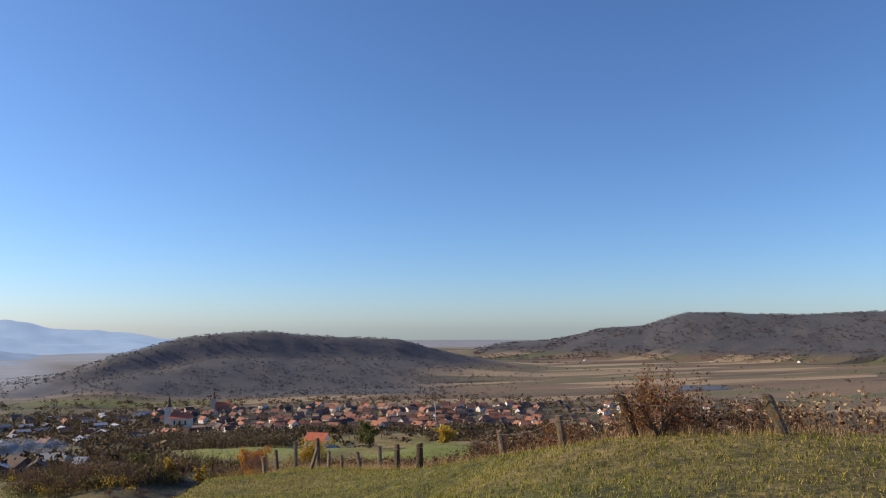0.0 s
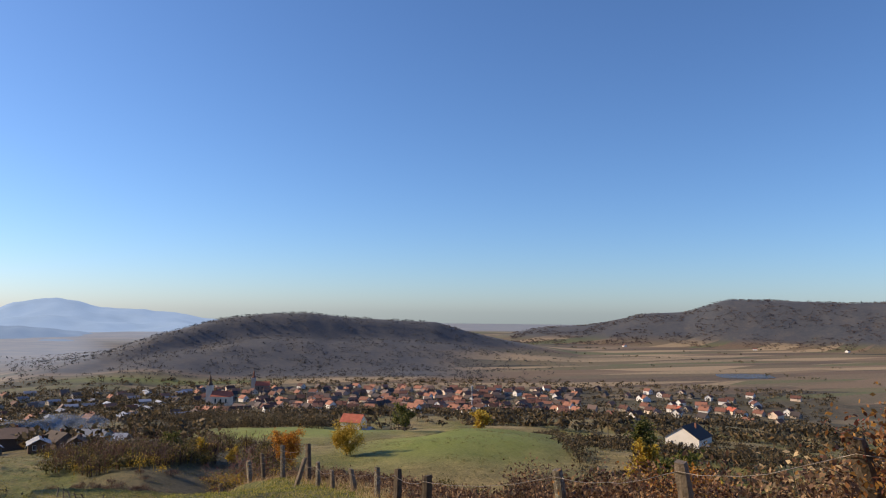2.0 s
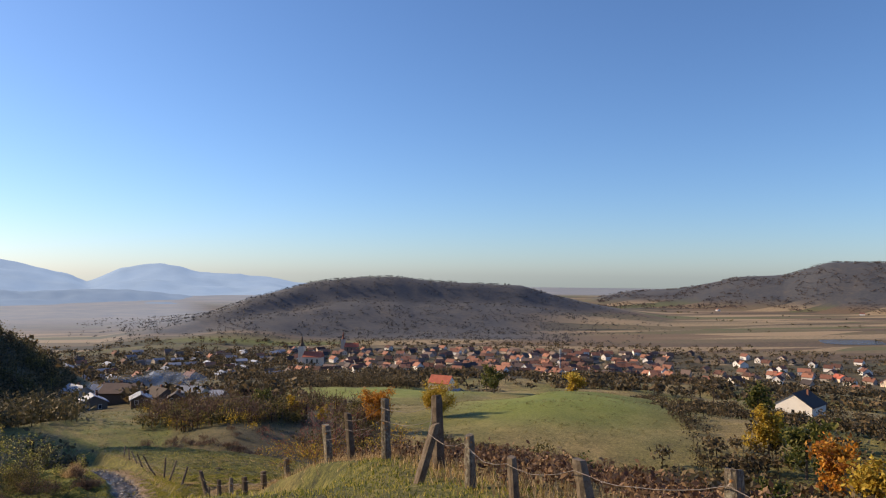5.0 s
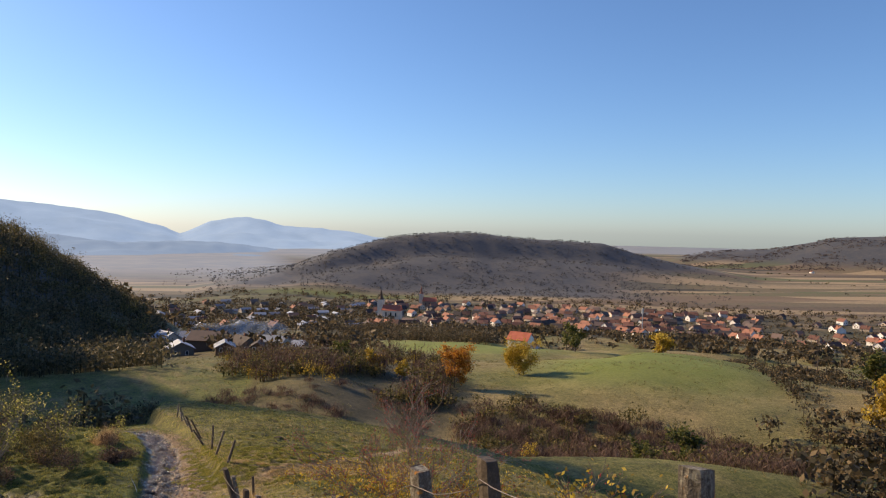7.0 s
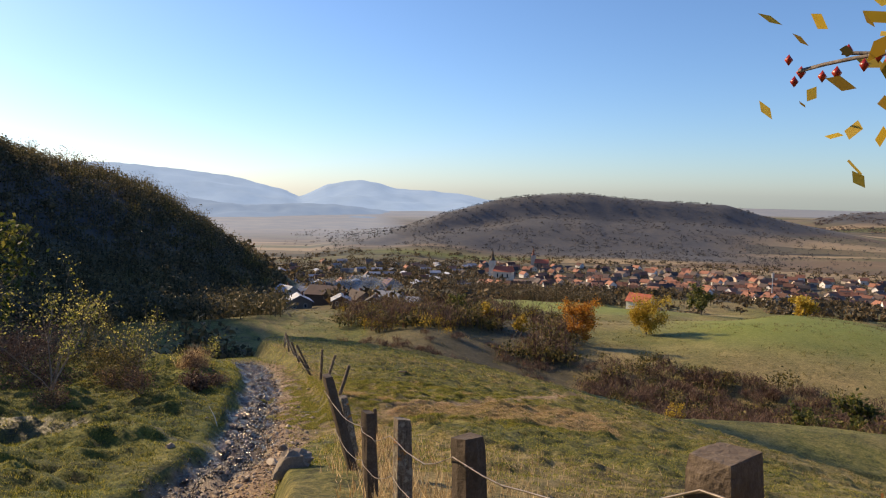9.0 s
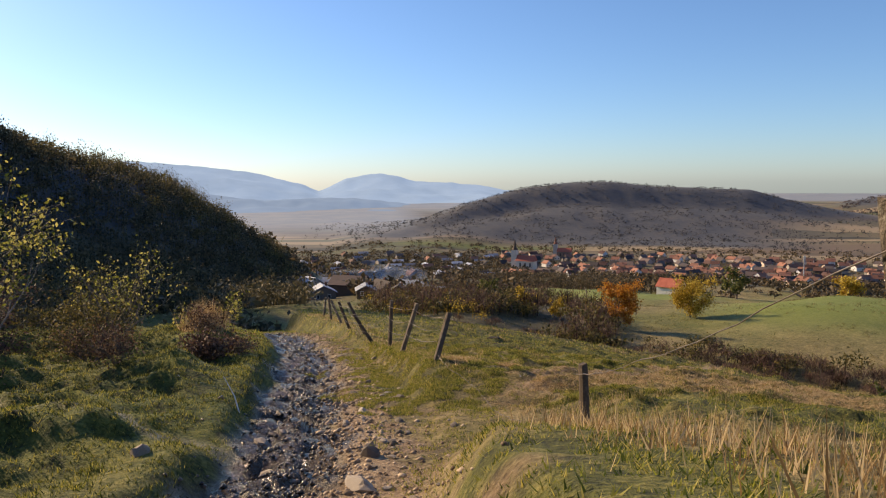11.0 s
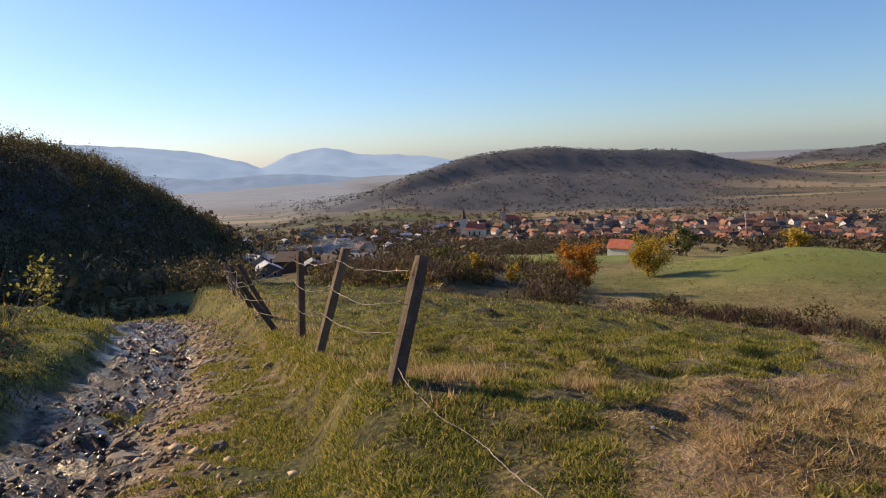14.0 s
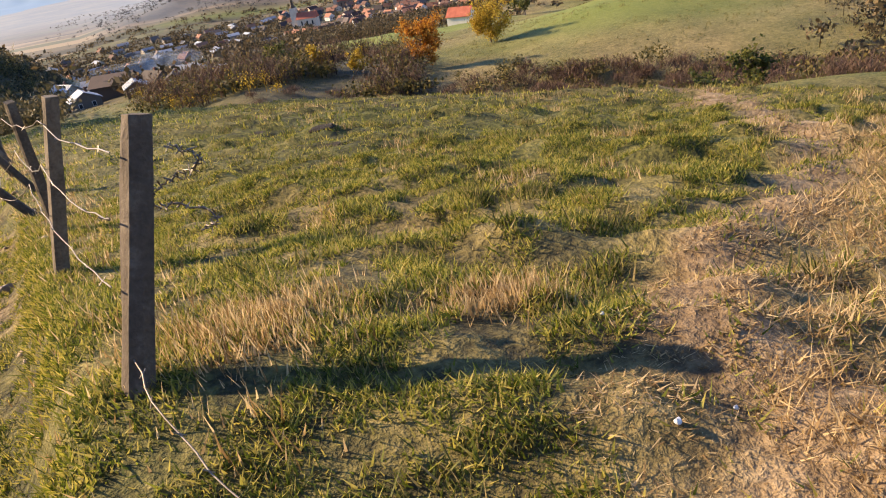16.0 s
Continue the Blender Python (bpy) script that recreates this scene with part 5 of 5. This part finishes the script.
lone_house("red_roof_house", 16.0, 238, 5.6, 7.5, 3.9, 2.2, "white_wall", "red_roof", 48, "white house with bright red roof on the meadow", 2)
lone_house("white_house", 44.0, 203, 9.5, 10, 3.2, 3.0, "white_wall", "dark_roof", -62, "low white house with dark brown hipped roof in gardens", 3)
lone_house("shed", 17.2, 236, 3, 4, 1.6, 0.9, "plaster", "grey_roof", 30, "small pale shed beside the red-roofed house", 1)
for i, (a, r, w, d, h, rh, wl, rf, tn) in enumerate(((-13.9, 172, 6, 9, 2.2, 1.2, "plaster", "grey_roof", 70), (-11.4, 168, 7, 6, 2.4, 1.4, "plaster", "grey_roof", 20), (-9.2, 185, 9, 11, 3.0, 1.8, "plaster", "dark_roof", 75), (-6.6, 172, 6, 8, 2.4, 1.5, "plaster", "dark_roof", 35),
                                                     (-4.2, 186, 6, 9, 2.2, 1.2, "plaster", "grey_roof", 65), (-12.4, 205, 7, 9, 3, 1.8, "plaster", "grey_roof", 40), (-10.4, 215, 7, 9, 3.0, 2.0, "white_wall", "grey_roof", 80), (-8.0, 160, 5, 6, 1.8, 1.0, "timber", "grey_roof", 10), (-15.2, 168, 5, 6, 1.8, 1.0, "timber", "grey_roof", 60),
                                                     (-5.4, 160, 4, 5, 1.6, 0.9, "timber", "dark_roof", 0), (-2.6, 205, 6, 8, 2.2, 1.4, "plaster", "grey_roof", 70))):
    lone_house("farm_building", a, r, w * 0.8, d * 0.8, h, rh, wl, rf, tn, "farm building with %s roof below the shaded hill" % ("grey metal" if rf == "grey_roof" else "dark tile"), 2)
for a, r in ((39, 640), (41.5, 560), (43.2, 610), (45.5, 575), (47, 640), (48.5, 560), (37, 1700), (52.5, 1720), (46.5, 1690)):
    lone_house("outlying_house", a, r, 7, 9, 3, 2.4, "white_wall" if r > 600 else "cream_wall", "red_roof" if r < 600 else "tile_roof", hr.uniform(0, 180), "outlying pale house with tiled roof on the plain", 2)


def church(az, rad, scale, label, wall, tower_roof, turn):
    x, y = polar(az, rad)
    t = thing("church", label, "church", (x, y, gz(x, y)), "", turn)
    s = scale
    bm = bmesh.new()
    box(bm, -3 * s, -8 * s, -2, 3 * s, 5 * s, 6 * s)
    part("nave", bm, M[wall], t)
    bm = bmesh.new()
    prof = [(-3.4 * s, 5.9 * s), (0, 9.6 * s), (3.4 * s, 5.9 * s)]
    a, b = [bm.verts.new((p, -8.4 * s, q)) for p, q in prof], [bm.verts.new((p, 5.2 * s, q)) for p, q in prof]
    bm.faces.new(a[::-1])
    bm.faces.new(b)
    for i in range(3):
        bm.faces.new((a[i], a[(i + 1) % 3], b[(i + 1) % 3], b[i]))
    part("roof", bm, M["red_roof"], t)
    bm = bmesh.new()
    box(bm, -1.9 * s, 5 * s, -2, 1.9 * s, 8.8 * s, 13 * s)
    part("tower", bm, M[wall], t)
    bm = bmesh.new()
    rings = []
    for r, z in ((2.2, 13), (2.0, 13.6), (1.1, 15.0), (0.9, 16.2), (1.1, 16.8), (0.12, 20)):
        rings.append([bm.verts.new((r * s * math.cos(math.pi / 4 * k), 6.9 * s + r * s * math.sin(math.pi / 4 * k), z * s)) for k in range(8)])
    for lo, hi in zip(rings, rings[1:]):
        for k in range(8):
            bm.faces.new((lo[k], lo[(k + 1) % 8], hi[(k + 1) % 8], hi[k]))
    bm.faces.new(rings[-1])
    bm.faces.new(rings[0][::-1])
    part("spire", bm, M[tower_roof], t)
    for i in range(3):
        bm = bmesh.new()
        box(bm, -3.05 * s, (-6 + 3.6 * i) * s, 2 * s, -2.97 * s, (-5 + 3.6 * i) * s, 4.6 * s)
        part("window", bm, M["pane"], t)
    return t


church(4.9, 575, 1.2, "cream church with dark onion-shaped spire above the village roofs", "cream_wall", "timber", 62)
church(8.0, 680, 1.0, "distant church with tall tower and long red roof", "plaster", "tile_roof", 70)


def mast(name, az, rad, height, label, lattice=True):
    x, y = polar(az, rad)
    t = thing(name, label, "mast", (x, y, gz(x, y)))
    vs, fs = tube([(0, 0, -0.5), (0, 0, height * 0.5), (0, 0, height)], [height * 0.022, height * 0.016, height * 0.008], 6)
    part_np("pole", vs, fs, M["steel"] if lattice else M["post"], t)
    bm = bmesh.new()
    if lattice:
        for a in range(3):
            dx, dy = math.cos(a * 2.1) * height * 0.03, math.sin(a * 2.1) * height * 0.03
            box(bm, dx - 0.2, dy - 0.2, height * 0.82, dx + 0.2, dy + 0.2, height * 0.97)
        part("antenna", bm, M["steel"], t)
    else:
        box(bm, -0.7, -0.05, height * 0.86, 0.7, 0.05, height * 0.89)
        part("crossarm", bm, M["timber"], t)
    return t


mast("radio_mast", 25.4, 440, 19, "pale slender radio mast rising from the village edge")
mast("utility_pole", -13.7, 160, 6, "wooden utility pole beside the shaded farmsteads", False)
for a, r in ((38.5, 150), (33.5, 210), (20, 330)):
    mast("utility_pole", a, r, 6, "thin utility pole on the village slope", False)

# oxbow pond on the plain
bm = bmesh.new()
ring = []
px, py = polar(46, 960)
for k in range(28):
    a = 2 * math.pi * k / 28
    qx, qy = px + 42 * math.cos(a) + 6 * math.sin(3 * a), py + 34 * math.sin(a)
    ring.append(bm.verts.new((qx, qy, -75.6)))
bm.faces.new(ring)
tagged(part("pond", bm, M["lake"]), "still blue pond on the cultivated plain", "pond", kind="structure")


# ---- wood smoke drifting over the farmsteads ----
def smoke_material():
    m, nt, bsdf = base_material("thin_wood_smoke")
    co = nt.nodes.new("ShaderNodeNewGeometry").outputs["Position"]
    bsdf.inputs["Base Color"].default_value, bsdf.inputs["Roughness"].default_value = (0.70, 0.80, 0.93, 1), 1.0
    bsdf.inputs["Specular IOR Level"].default_value = 0.0
    links(nt, calc(nt, "MULTIPLY", ramp(nt, noise_node(nt, 0.13, 3, 0.6, co), [(0.42, (0, 0, 0)), (0.75, (1, 1, 1))]), 0.14), bsdf.inputs["Alpha"])
    return m


smoke_rng = random.Random(3)
bm = bmesh.new()
for i in range(16):
    sx, sy = polar(-10.5 + i * 0.42 + smoke_rng.uniform(-0.4, 0.4), 205 + smoke_rng.uniform(-14, 22))
    grown = bmesh.ops.create_icosphere(bm, subdivisions=2, radius=1.0)
    q = smoke_rng.uniform(2.0, 3.6)
    for v in grown["verts"]:
        v.co = Vector((v.co.x * q * 1.9 + sx, v.co.y * q * 1.4 + sy, v.co.z * q * 0.8 + gz(sx, sy) + 4.5 + smoke_rng.uniform(-0.2, 0.2) + 0.15 * i))
smoke = part("smoke", bm, smoke_material(), None, "", True)
smoke.visible_shadow = False
tagged(smoke, "thin blue wood smoke drifting over the farm roofs", "smoke", kind="stuff")
